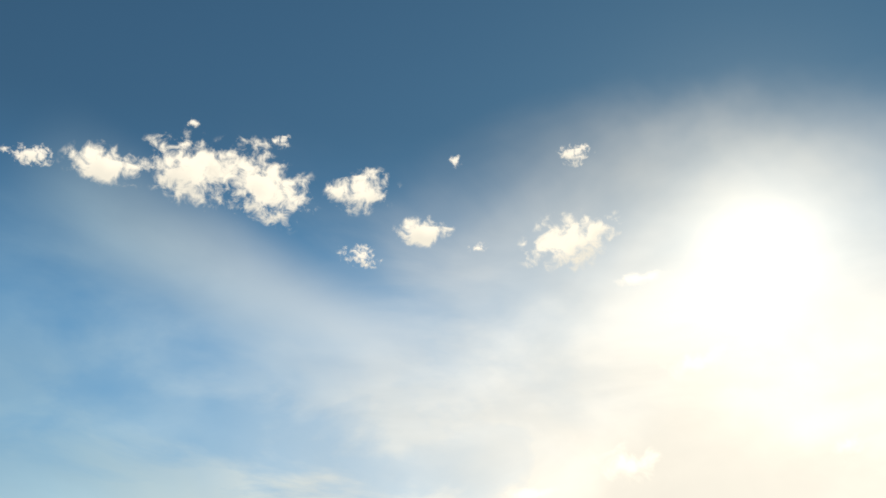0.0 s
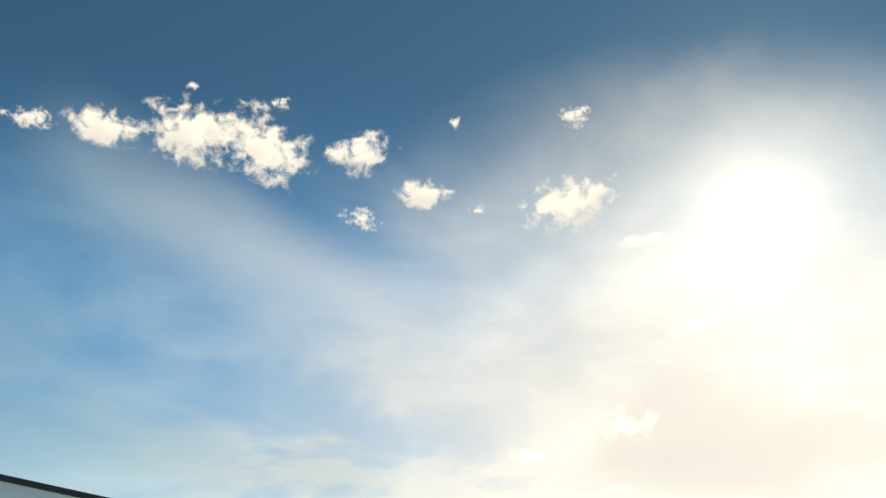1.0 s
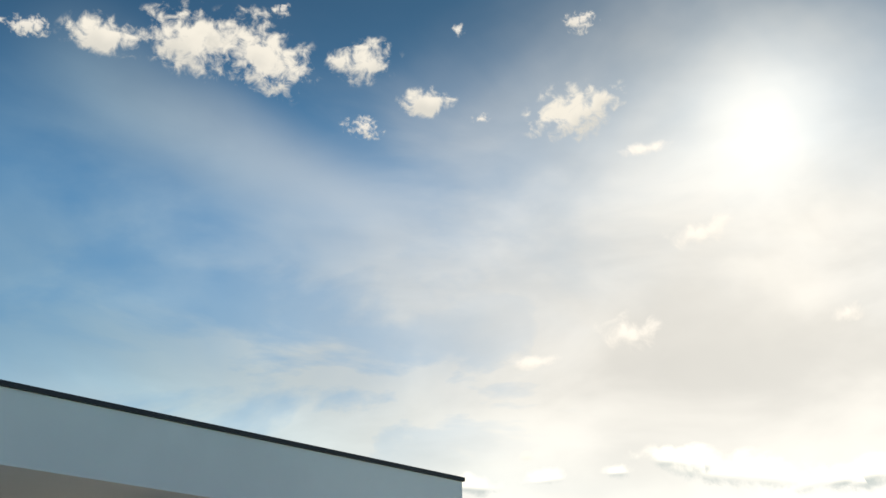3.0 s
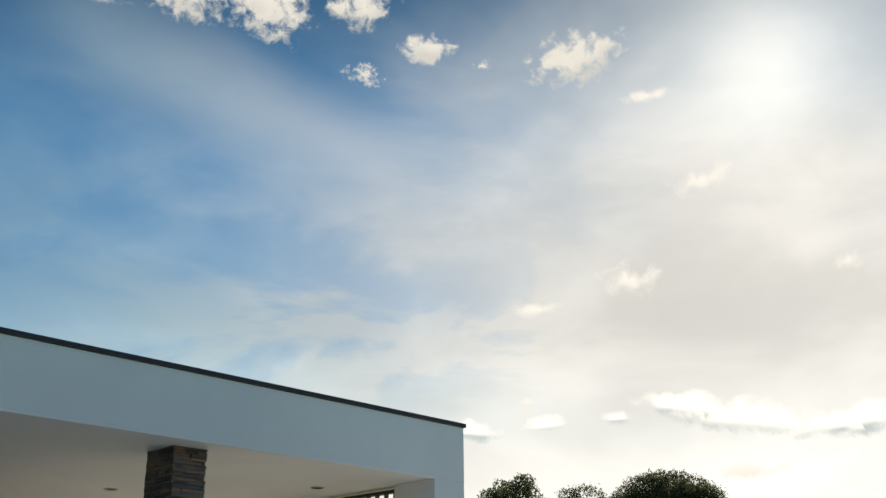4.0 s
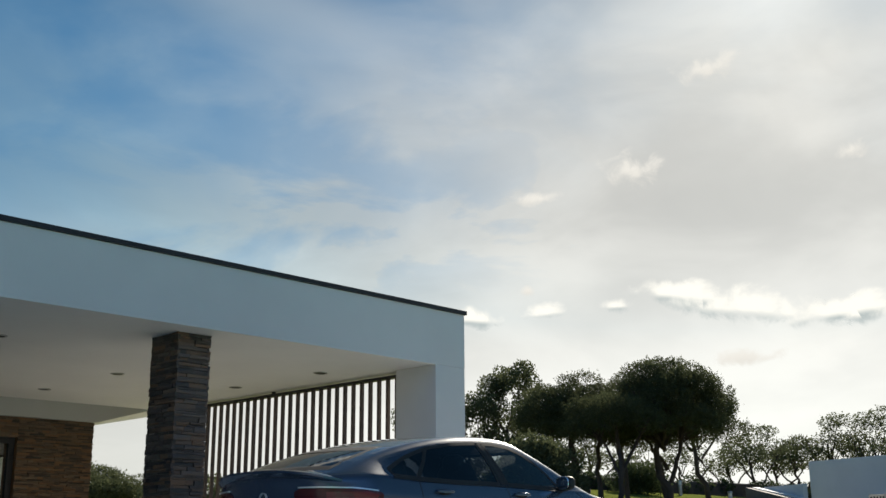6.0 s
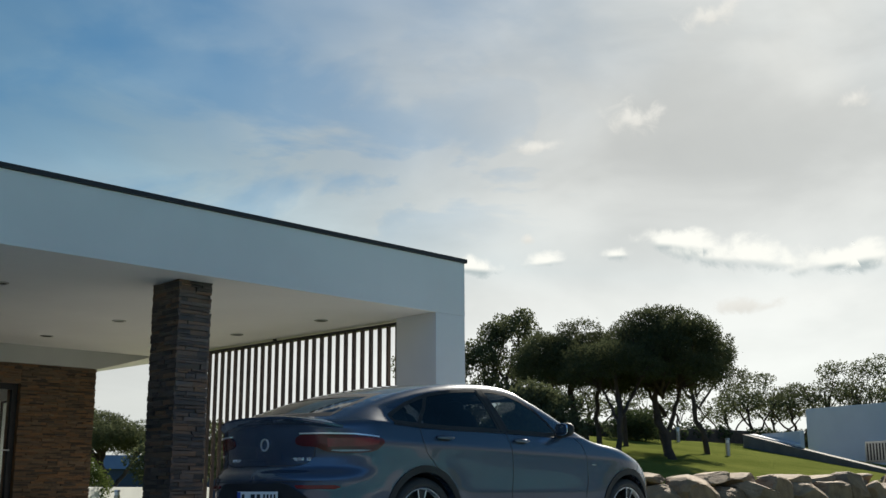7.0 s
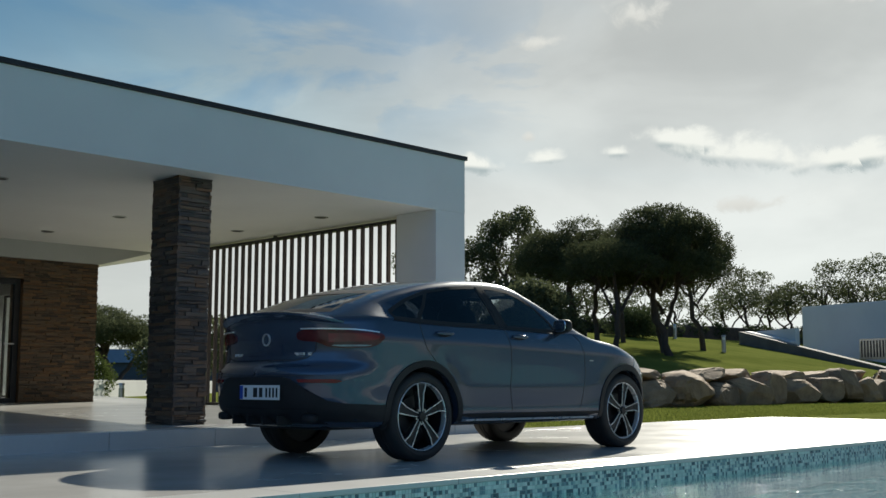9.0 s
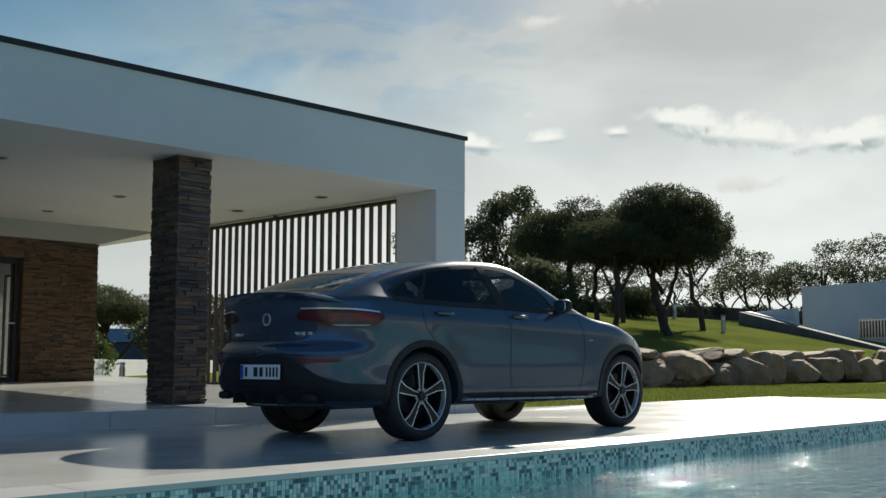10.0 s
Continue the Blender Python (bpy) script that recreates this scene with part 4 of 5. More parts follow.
        lens = [(0.05, 1.04), (0.05, 0.992), (0.12, 0.975), (0.24, 0.968), (0.33, 0.928), (0.45, 0.914), (0.60, 0.922), (0.68, 0.945), (0.75, 1.0), (0.74, 1.03), (0.65, 1.05), (0.45, 1.06), (0.12, 1.066)]
        light = part("tail_light", drape("tail_light", rounded(lens, 0.02), wrap, RED_LENS, 0.04, 0.010, depth=0.02), car, "dark red wrap-around tail light")
        part("reversing_lens", drape("reversing_lens", [(0.36, 0.938), (0.43, 0.929), (0.57, 0.932), (0.62, 0.940), (0.57, 0.943), (0.38, 0.943)], wrap, CLEAR_LENS, 0.04, 0.013), light, "pale reversing-light strip")
        part("light_bar", drape("light_bar", [(0.34, 1.035), (0.34, 0.965), (0.55, 0.968), (0.68, 0.99), (0.70, 1.015), (0.62, 1.035)], wrap, RED_BAR, 0.04, 0.012), light, "brighter red light field")
        part("light_brow", strip(line((0.10, 1.074), (0.30, 1.073), (0.50, 1.066), (0.70, 1.046)), wrap, 0.010, ALLOY, "light_brow", 0.014), light)
        part("reflector", drape("reflector", [(0.14, 0.672), (0.16, 0.648), (0.44, 0.642), (0.47, 0.656), (0.44, 0.672)], wrap, RED_BAR, 0.04, 0.012), car, "slim red rear reflector")
        part("head_light", drape("head_light", rounded([(3.02, 0.80), (3.42, 0.72), (3.50, 0.78), (3.38, 0.87), (3.08, 0.90)]), side, CLEAR_LENS, 0.05, 0.004), car, "swept-back clear headlight")
        part("exhaust_tip", joined("exhaust_tip", [blob(0.05, 0.07, 0.035, pose(-0.93, s * 0.57, 0.365), 3.2)], TRIM, 60), car, "black twin exhaust tip")
        part("bumper_vent", drape("bumper_vent", [(3.42, 0.30), (3.52, 0.32), (3.56, 0.52), (3.46, 0.50)], side, TRIM, 0.05, 0.004), car)
    # rear: spoiler, screen, cladding, plate, badge
    sp_v, sp_f, n = [], [], 36
    for i in range(n + 1):
        y = -0.80 + 1.60 * i / n
        drop = 0.085 * (abs(y) / 0.80) ** 3
        x0, x1 = rear_x(y, 1.14) + 0.20, rear_x(y, 1.10) - 0.075 * (1 - (abs(y) / 0.82) ** 4)
        sp_v += [(x0, y, 1.222 - drop), (x1 + 0.05, y, 1.222 - drop), (x1, y, 1.216 - drop), (x1 + 0.004, y, 1.198 - drop), (x1 + 0.07, y, 1.150 - drop), (x0, y, 1.125 - drop)]
    for i in range(n):
        for j in range(6):
            sp_f.append((6 * i + j, 6 * i + (j + 1) % 6, 6 * i + 6 + (j + 1) % 6, 6 * i + 6 + j))
    sp_f += [tuple(range(6)), tuple(6 * n + j for j in range(5, -1, -1))]
    part("spoiler", mesh_of("spoiler", sp_v, sp_f, PAINT, True), car, "lip spoiler on the boot lid").data.set_sharp_from_angle(angle=radians(40))
    part("rear_screen", drape("rear_screen", REAR_GLASS, on_tail, TINT, 0.05, 0.0, depth=0.004), car, "raked tinted rear window")
    part("screen_trim", drape("screen_trim", grow(REAR_GLASS, 0.012), on_tail, TRIM, 0.05, 0.002, hole=shrink(REAR_GLASS, 0.025)), car, "black rear window surround")
    on_nose = lambda y, z, d: Vector((nose_x(y, z) + d, y, z))
    part("windscreen", drape("windscreen", WINDSCREEN, on_nose, CLEAR_TINT, 0.05, 0.0, depth=0.004), car, "tinted windscreen")
    part("screen_trim", drape("screen_trim", grow(WINDSCREEN, 0.010), on_nose, TRIM, 0.05, 0.002, hole=shrink(WINDSCREEN, 0.025)), car, "black windscreen surround")
    clad = [(-0.86, 0.335), (0.86, 0.335), (0.86, 0.478), (0.74, 0.505), (0.62, 0.53), (0.52, 0.60), (0.44, 0.675), (0.36, 0.69), (-0.36, 0.69), (-0.44, 0.675), (-0.52, 0.60), (-0.62, 0.53), (-0.74, 0.505), (-0.86, 0.478)]
    for s in (-1, 1):
        part("bumper_corner", drape("bumper_corner", [(-0.79, 0.340), (-0.46, 0.335), (-0.445, 0.468), (-0.79, 0.482)], on_side(s), TRIM, 0.04, 0.006, depth=0.02), car, "black lower bumper corner")
    part("rear_bumper_cladding", drape("rear_bumper_cladding", clad, on_tail, TRIM, 0.04, 0.008, depth=0.03), car, "black lower rear bumper")
    part("diffuser", drape("diffuser", [(-0.62, 0.315), (0.62, 0.315), (0.56, 0.43), (-0.56, 0.43)], lambda y, z, d: on_tail(y, z, d), BLACK, 0.05, 0.014, depth=0.03), car)
    for y in (-0.3, -0.1, 0.1, 0.3):
        part("diffuser_fin", box("diffuser_fin", (-1.045, y - 0.008, 0.305), (-0.90, y + 0.008, 0.38), BLACK), car)
    part("boot_seam", strip(line((0.60, 1.06), (0.585, 0.90), (0.52, 0.845), (0.40, 0.825), (-0.40, 0.825), (-0.52, 0.845), (-0.585, 0.90), (-0.60, 1.06)), on_tail, 0.008, BLACK, "boot_seam", 0.002), car)
    part("bumper_seam", strip(line((-0.72, 0.70), (0.72, 0.70)), on_tail, 0.006, BLACK, "bumper_seam", 0.002), car)
    plate = part("number_plate", box("number_plate", (-1.078, -0.355, 0.507), (-1.062, 0.165, 0.625), PLATE_WHITE, 0.003), car, "white number plate with blue end band")
    part("country_band", box("country_band", (-1.081, 0.120, 0.511), (-1.077, 0.161, 0.621), PLATE_BLUE), plate)
    for a, b in ((0.12, 0.165), (-0.02, 0.045), (-0.09, -0.035), (-0.155, -0.12), (-0.20, -0.165), (-0.245, -0.21), (-0.288, -0.255)):
        part("plate_bar", box("plate_bar", (-1.0805, a - 0.055, 0.528), (-1.0775, b - 0.067, 0.604), BLACK), plate)
    ring = ring_bm(0.042, 0.052, -0.006, 0.006)
    part("badge", from_bm("badge", ring, ALLOY, angle=40), car, "plain round chrome badge", at=pose(rear_x(0, 1.0) - 0.012, -0.05, 0.995, 0, 90, 0))
    part("plate_recess", drape("plate_recess", [(-0.26, 0.865), (0.20, 0.865), (0.18, 0.955), (-0.24, 0.955)], on_tail, PAINT, 0.05, 0.006), car)
    for lo, hi in ((0.30, 0.42), (-0.50, -0.36), (-0.56, -0.52)):
        part("lettering", box("lettering", (rear_x((lo + hi) / 2, 0.87) - 0.006, lo, 0.862), (rear_x((lo + hi) / 2, 0.87) + 0.01, hi, 0.886), ALLOY, 0.002), car, "small chrome lettering")
    # underside and cabin
    part("underbody", box("underbody", (-0.75, -0.55, 0.265), (3.30, 0.55, 0.33), BLACK, 0.02), car)
    part("cabin_floor", box("cabin_floor", (-0.5, -0.76, 0.62), (2.2, 0.76, 0.70), LEATHER), car)
    part("dashboard", joined("dashboard", [blob(0.25, 0.74, 0.14, pose(1.98, 0, 1.02), 3.5)], LEATHER, 50), car)
    part("parcel_shelf", box("parcel_shelf", (-0.85, -0.66, 0.98), (-0.05, 0.66, 1.02), LEATHER), car)
    for x, ys in ((1.05, (-0.38, 0.38)), (0.18, (-0.40, 0.0, 0.40))):
        for y in ys:
            w = 0.24 if x > 1 else 0.19
            seat = part("seat", joined("seat", [blob(0.26, w, 0.10, pose(x + 0.22, y, 0.78), 3.2), blob(0.09, w, 0.34, pose(x - 0.06, y, 1.03, 0, -12, 0), 3.2)], LEATHER, 60), car, "dark leather seat")
            part("headrest", joined("headrest", [blob(0.055, 0.125, 0.085, pose(x - 0.15, y, 1.345 if x > 1 else 1.28), 2.8)], LEATHER, 60), seat)
    wheel_ring = [(0.18 + 0.016 * math.cos(b), 0.016 * math.sin(b)) for b in np.linspace(0, 2 * math.pi, 9)]
    part("steering_wheel", joined("steering_wheel", [lathe(wheel_ring, 32)], LEATHER, 60), car, at=pose(1.62, 0.38, 1.08, 0, 0, 90) @ pose(0, 0, 0, -22, 0, 0))
    return car


build_car()

# ---- far side of the pool, unseen: added to be mirrored in the car ----
thing("pavement", "unseen pale paving added for the car's reflections", "paving", kind="structure", me=box("pavement", (-10, -18.0, -0.35), (28, -11.41, 0.0), PAVING, 0.004))
thing("wall_garden", "unseen low white wall added for the car's reflections", "wall", kind="structure", me=box("wall_garden", (-14, -18.3, -0.3), (32, -18.0, 1.1), PLASTER, 0.01))

# ---- boulders ----
BOULDER = material("boulder_stone", lambda n: (lambda p: (lambda a, b, r: bsdf(n, n.mix(n.math("ADD", n.math("MULTIPLY", n.step(a, 0.3, 0.7), 0.6), n.math("MULTIPLY", r, 0.4)), (0.165, 0.098, 0.052, 1), (0.40, 0.262, 0.145, 1)),
                    0.85, 0.0, n.math("ADD", n.math("MULTIPLY", a, 0.6), n.math("MULTIPLY", b, 0.4)), 0.8, 0.06))(n.noise(p, 2.2, 5, 0.65), n.noise(p, 14, 4, 0.65), n.add("ShaderNodeObjectInfo").outputs["Random"]))(place_of(n)))


def boulder(x, y, z, sx, sy, sz, seed, turn):
    rng = random.Random(seed)
    bm = bmesh.new()
    bmesh.ops.create_icosphere(bm, subdivisions=4, radius=1)
    cuts = []
    for _ in range(11):
        d = Vector((rng.gauss(0, 1), rng.gauss(0, 0.8), rng.gauss(0, 0.9))).normalized()
        cuts.append((d, rng.uniform(0.56, 0.82)))
    cuts += [(Vector((rng.uniform(-0.2, 0.2), 0, 1)).normalized(), 0.74), (Vector((0, 0, -1)), 0.8), (Vector((rng.uniform(-0.3, 0.3), -1, 0.12)).normalized(), 0.70)]
    for v in bm.verts:
        p = Vector([math.copysign(abs(c) ** 0.62, c) for c in v.co]) * 0.80
        for d, h in cuts:
            over = p.dot(d) - h
            if over > 0:
                p -= d * over
        q = p + Vector((seed * 1.7, seed * 0.3, 0))
        crack = abs(noise.noise(q * 1.5))
        k = 1.06 + 0.04 * noise.noise(q * 2.3) + 0.03 * noise.noise(q * 7.5) - 0.06 * max(0.0, 1 - crack / 0.07)
        v.co = Vector((p.x * sx, p.y * sy, p.z * sz)) * k * 1.40
    me = from_bm("boulder", bm, BOULDER, angle=11)
    return thing("boulder", "rough tan boulder in a low retaining row", "boulder", pose(x, y, z, rng.uniform(-6, 6), rng.uniform(-6, 6), turn), group="boulders below the lawn", me=me)


rng = random.Random(12)
x = 21.6
i = 0
while x < 47:
    w = rng.uniform(1.1, 2.3)
    h = rng.uniform(0.34, 0.46) if i % 3 else rng.uniform(0.5, 0.58)
    boulder(x + w / 2, 16.75 + rng.uniform(-0.15, 0.15), h - 0.08, w / 2 * 1.05, 0.55, h, 50 + i, rng.uniform(-12, 12))
    if i % 3 and rng.random() < 0.85:
        ww = rng.uniform(0.55, 1.1)
        boulder(x + w / 2 + rng.uniform(-0.2, 0.3), 17.15, 0.86, ww, 0.5, rng.uniform(0.15, 0.22), 150 + i, rng.uniform(-20, 20))
    x += w * 0.97
    i += 1

# ---- plants ----


def leaf_look(dark, light, through=0.35):
    def build(n):
        r = n.add("ShaderNodeNewGeometry").outputs["Random Per Island"]
        a = n.noise(place_of(n), 1.2, 2, 0.5)
        col = n.mix(n.math("ADD", n.math("MULTIPLY", r, 0.6), n.math("MULTIPLY", a, 0.4)), (*dark, 1), (*light, 1))
        d = n.add("ShaderNodeBsdfDiffuse", {"Color": col}).outputs[0]
        t = n.add("ShaderNodeBsdfTranslucent", {"Color": col}).outputs[0]
        return n.add("ShaderNodeMixShader", {0: through, 1: d, 2: t}).outputs[0]
    return build


PINE = material("pine_needles", leaf_look((0.055, 0.066, 0.036), (0.125, 0.138, 0.070), 0.42))
OLIVE = material("olive_leaves", leaf_look((0.060, 0.074, 0.040), (0.15, 0.165, 0.085), 0.42))
HEDGE = material("hedge_leaves", leaf_look((0.034, 0.055, 0.024), (0.10, 0.12, 0.06), 0.35))
PALE = material("pale_shrub_leaves", leaf_look((0.05, 0.075, 0.022), (0.13, 0.16, 0.05), 0.35))
BARK = material("bark", mottled((0.035, 0.026, 0.020), (0.085, 0.062, 0.045), 2.0, 22, 0.9, 0.8, 0.03))


def limb(points, r0, r1, n=8):
    v, f, k = [], [], len(points)
    pts = [Vector(p) for p in points]
    for i, p in enumerate(pts):
        d = (pts[min(i + 1, k - 1)] - pts[max(i - 1, 0)]).normalized()
        a = d.cross(Vector((0.3, 1, 0.1))).normalized()
        b = d.cross(a)
        r = r0 + (r1 - r0) * i / (k - 1)
        v += [p + (a * math.cos(2 * math.pi * j / n) + b * math.sin(2 * math.pi * j / n)) * r for j in range(n)]
    for i in range(k - 1):
        for j in range(n):
            f.append((i * n + j, i * n + (j + 1) % n, (i + 1) * n + (j + 1) % n, (i + 1) * n + j))
    f += [tuple(range(n))[::-1], tuple(range((k - 1) * n, k * n))]
    return v, f


def curve(a, b, rng, bend, steps=6):
    a, b = Vector(a), Vector(b)
    off = Vector((rng.uniform(-1, 1), rng.uniform(-1, 1), rng.uniform(-0.3, 0.6))) * bend * (b - a).length
    wig = [Vector((rng.uniform(-1, 1), rng.uniform(-1, 1), 0)) * 0.03 * (b - a).length for _ in range(steps + 1)]
    return [a.lerp(b, i / steps) + off * math.sin(math.pi * i / steps) + wig[i] * (0 < i < steps) for i in range(steps + 1)]


def tufts(puffs, per, size, rng, spiky=True):
    """Small leaf sprays on the outside and through the inside of each puff."""
    v, f = [], []
    for c, r in puffs:
        c = Vector(c)
        for _ in range(int(3.2 * per * r[0] * r[1] ** 0.5 * r[2] ** 0.5)):
            d = Vector((rng.gauss(0, 1), rng.gauss(0, 1), rng.gauss(0, 1))).normalized()
            q = rng.uniform(0.45, 1.08) ** 0.6 * (rng.uniform(1.0, 1.28) if rng.random() < 0.18 else 1.0)
            p = c + Vector((d.x * r[0], d.y * r[1], d.z * r[2])) * q
            for _ in range(3 if spiky else 2):
                t = (d + Vector((rng.gauss(0, 0.8), rng.gauss(0, 0.8), rng.gauss(0.25, 0.8)))).normalized()
                s = t.cross(Vector((rng.gauss(0, 1), rng.gauss(0, 1), rng.gauss(0, 1)))).normalized()
                l = 0.55 * size * rng.uniform(0.6, 1.45)
                w = l * (0.20 if spiky else 0.42)
                k = len(v)
                if spiky:
                    v += [p - s * w, p + s * w, p + t * l]
                    f.append((k, k + 1, k + 2))
                else:
                    v += [p, p + t * l * 0.5 + s * w, p + t * l, p + t * l * 0.5 - s * w]
                    f.append((k, k + 1, k + 2, k + 3))
    return v, f


def tree(name, label, category, x, y, z, stems, puffs, mat, per, size, seed, group="", spiky=True, reach=0.75):
    """stems: (start, end, radius) round the foot; limbs run from each stem's end to the puffs near it."""
    rng = random.Random(seed)
    ob = thing(name, label, category, (x, y, z), group=group)
    wood = []
    for a, b, r in stems:
        wood.append(limb(curve(a, Vector(a).lerp(Vector(b), 1.25), rng, 0.07, 9), r, r * 0.45, 9))
    for c, r in puffs:
        a, b, rad = min(stems, key=lambda s: (Vector(s[1]) - Vector(c)).length)
        if rng.random() < reach:
            start = Vector(a).lerp(Vector(b), rng.uniform(0.72, 1.0))
            wood.append(limb(curve(start, c, rng, 0.12, 5), rad * rng.uniform(0.28, 0.45), rad * 0.08, 6))
            for _ in range(2):
                tip = Vector(c) + Vector((rng.uniform(-1, 1) * r[0], rng.uniform(-1, 1) * r[1], rng.uniform(-0.2, 0.8) * r[2])) * 0.8
                wood.append(limb(curve(Vector(c).lerp(start, 0.25), tip, rng, 0.1, 3), rad * 0.12, rad * 0.04, 5))
    part("trunk", joined("trunk", wood, BARK, 60), ob, "dark bare trunk and limbs")
    part("crown", joined("crown", [tufts(puffs, per, size, rng, spiky)], mat), ob)
    return ob


def dome(cx, cy, z0, z1, rx, ry, n, rng, size=(0.7, 1.1), flat=0.55):
    """Puffs making an umbrella crown between two heights."""
    out = []
    for i in range(n):
        a = 2.39996 * i
        q = math.sqrt((i + 0.5) / n)
        r = rng.uniform(*size)
        zz = z0 + (z1 - z0) * math.sqrt(max(0.0, 1 - (q * 0.93) ** 2)) * rng.uniform(0.76, 1.06) - r * 0.45
        zz -= (rng.random() < 0.35) * (zz - z0) * 0.55
        out.append(((cx + rx * q * 0.9 * math.cos(a) + rng.uniform(-0.2, 0.2), cy + ry * q * 0.9 * math.sin(a) + rng.uniform(-0.2, 0.2), zz), (r, r, r * flat)))
    return out


def at(az, dist):
    return dist * math.cos(radians(az)), dist * math.sin(radians(az))


def foot(x, y):
    return lawn_z(x, y) - 0.03


rng = random.Random(21)
# big umbrella pine, several stems
PX, PY = 37.1, 23.5
across = Vector((-math.sin(radians(32)), math.cos(radians(32)), 0))
g = foot(PX, PY)


def side_on(s, d, z):
    """A place s metres across the view line, d behind the foot, at height z."""
    v = across * s + Vector((across.y, -across.x, 0)) * d
    return (v.x, v.y, z)


tree("pine_tree", "umbrella pine with a broad dark domed crown", "tree", PX, PY, g,
     [(side_on(0.1, 0, 0), side_on(0.5, 0.2, 3.3), 0.17), (side_on(0.2, 0.1, 1.2), side_on(-0.3, 0.3, 3.2), 0.10)],
     dome(*side_on(0.1, 0.3, 0)[:2], 2.7, 5.98, 2.72, 2.5, 80, rng, (0.42, 0.88), 0.62), PINE, 560, 0.135, 1, group="pines on the lawn")
x, y = at(32.75, 45.5)
tree("pine_tree", "slim pine stem with a dark umbrella crown", "tree", x, y, foot(x, y),
     [(side_on(0.0, 0, 0), side_on(0.35, 0.2, 3.4), 0.13), (side_on(0.0, 0, 1.6), side_on(1.2, 0.6, 3.3), 0.08)],
     dome(*side_on(0.8, 0.3, 0)[:2], 2.6, 5.2, 1.65, 1.6, 28, rng, (0.55, 0.85), 0.6), PINE, 480, 0.135, 2, group="pines on the lawn")
x, y = at(30.8, 52.0)
tree("pine_tree", "leaning pine with a thin side crown", "tree", x, y, foot(x, y),
     [(side_on(0, 0, 0), side_on(0.5, 0.2, 3.6), 0.14), (side_on(0.2, 0, 2.2), side_on(-0.9, 0.2, 3.9), 0.06), (side_on(0.2, 0, 2.0), side_on(1.4, 0.2, 3.7), 0.06)],
     dome(*side_on(0.5, 0.3, 0)[:2], 3.3, 5.4, 1.7, 1.6, 20, rng, (0.5, 0.8), 0.6), PINE, 400, 0.14, 3, group="pines on the lawn")
x, y = at(35.1, 41.5)
tree("pine_tree", "umbrella pine with a low wide crown", "tree", x, y, foot(x, y),
     [(side_on(0.0, 0, 0), side_on(0.1, 0.2, 2.6), 0.12), (side_on(0, 0, 1.4), side_on(-0.9, 0.3, 3.0), 0.08), (side_on(0, 0, 1.2), side_on(0.9, 0.3, 2.8), 0.07)],
     dome(*side_on(0.2, 0.2, 0)[:2], 2.9, 4.5, 1.65, 1.6, 28, rng, (0.5, 0.8), 0.6), PINE, 480, 0.13, 4, group="pines on the lawn")
x, y = at(36.9, 45.0)
tree("pine_tree", "dense umbrella pine with two crooked stems", "tree", x, y, foot(x, y),
     [(side_on(0.0, 0, 0), side_on(0.6, 0.2, 3.2), 0.18), (side_on(-0.6, 0, 0), side_on(-0.9, 0.3, 3.0), 0.12), (side_on(1.1, 0, 0), side_on(1.3, 0.3, 2.8), 0.10)],
     dome(*side_on(0.3, 0.2, 0)[:2], 2.45, 5.05, 2.6, 2.2, 66, rng, (0.42, 0.90), 0.64), PINE, 540, 0.135, 5, group="pines on the lawn")
x, y = at(34.8, 50.0)
tree("pine_tree", "small dark pine behind the larger ones", "tree", x, y, foot(x, y),
     [(side_on(0.0, 0, 0), side_on(0.2, 0.2, 3.2), 0.12)],
     dome(*side_on(0.0, 0.2, 0)[:2], 2.6, 5.6, 1.2, 1.4, 18, rng, (0.5, 0.75), 0.75), PINE, 450, 0.135, 6, group="pines on the lawn")
# leafy open trees by the house
for az, d, hgt, rad, seed in ((42.9, 57.0, 7.6, 2.9, 7), (40.6, 59.0, 7.4, 2.5, 8), (45.4, 57.0, 7.2, 2.2, 19)):
    x, y = at(az, d)
    rr = random.Random(seed)
    puffs = []
    for i in range(60):
        q = rr.uniform(0.15, 1.0)
        a = rr.uniform(0, 6.28)
        zz = 1.6 + (hgt - 1.8) * q
        wid = rad * (1.05 - 0.55 * abs(q - 0.35) / 0.65)
        rq = rr.uniform(0.25, 1)
        puffs.append(((wid * rq * math.cos(a), wid * rq * math.sin(a), zz), (rr.uniform(0.38, 0.62),) * 2 + (rr.uniform(0.35, 0.6),)))
    tree("leafy_tree", "open leafy tree with light showing through its crown", "tree", x, y, foot(x, y),
         [((0, 0, 0), (0.2, 0.1, hgt * 0.55), 0.16), ((0.1, 0, 1.2), (-0.8, 0.5, hgt * 0.6), 0.09), ((0.1, 0, 1.4), (0.9, -0.4, hgt * 0.62), 0.09)],
         puffs, OLIVE, 190, 0.18, seed, group="leafy trees beside the house", spiky=False)
# rounded olive bush behind the car
x, y = at(39.4, 38.0)
tree("shrub", "rounded olive-green bush behind the parked car", "shrub", x, y, foot(x, y),
     [((0, 0, 0), (0.1, 0, 1.6), 0.10), ((0.2, 0, 0), (0.8, 0.4, 1.5), 0.08)],
     dome(0, 0, 0.9, 2.75, 1.45, 1.3, 34, rng, (0.45, 0.7), 0.8) + dome(0, 0, 0.4, 1.6, 1.5, 1.3, 16, rng, (0.45, 0.6), 0.8), OLIVE, 420, 0.15, 11, spiky=False)
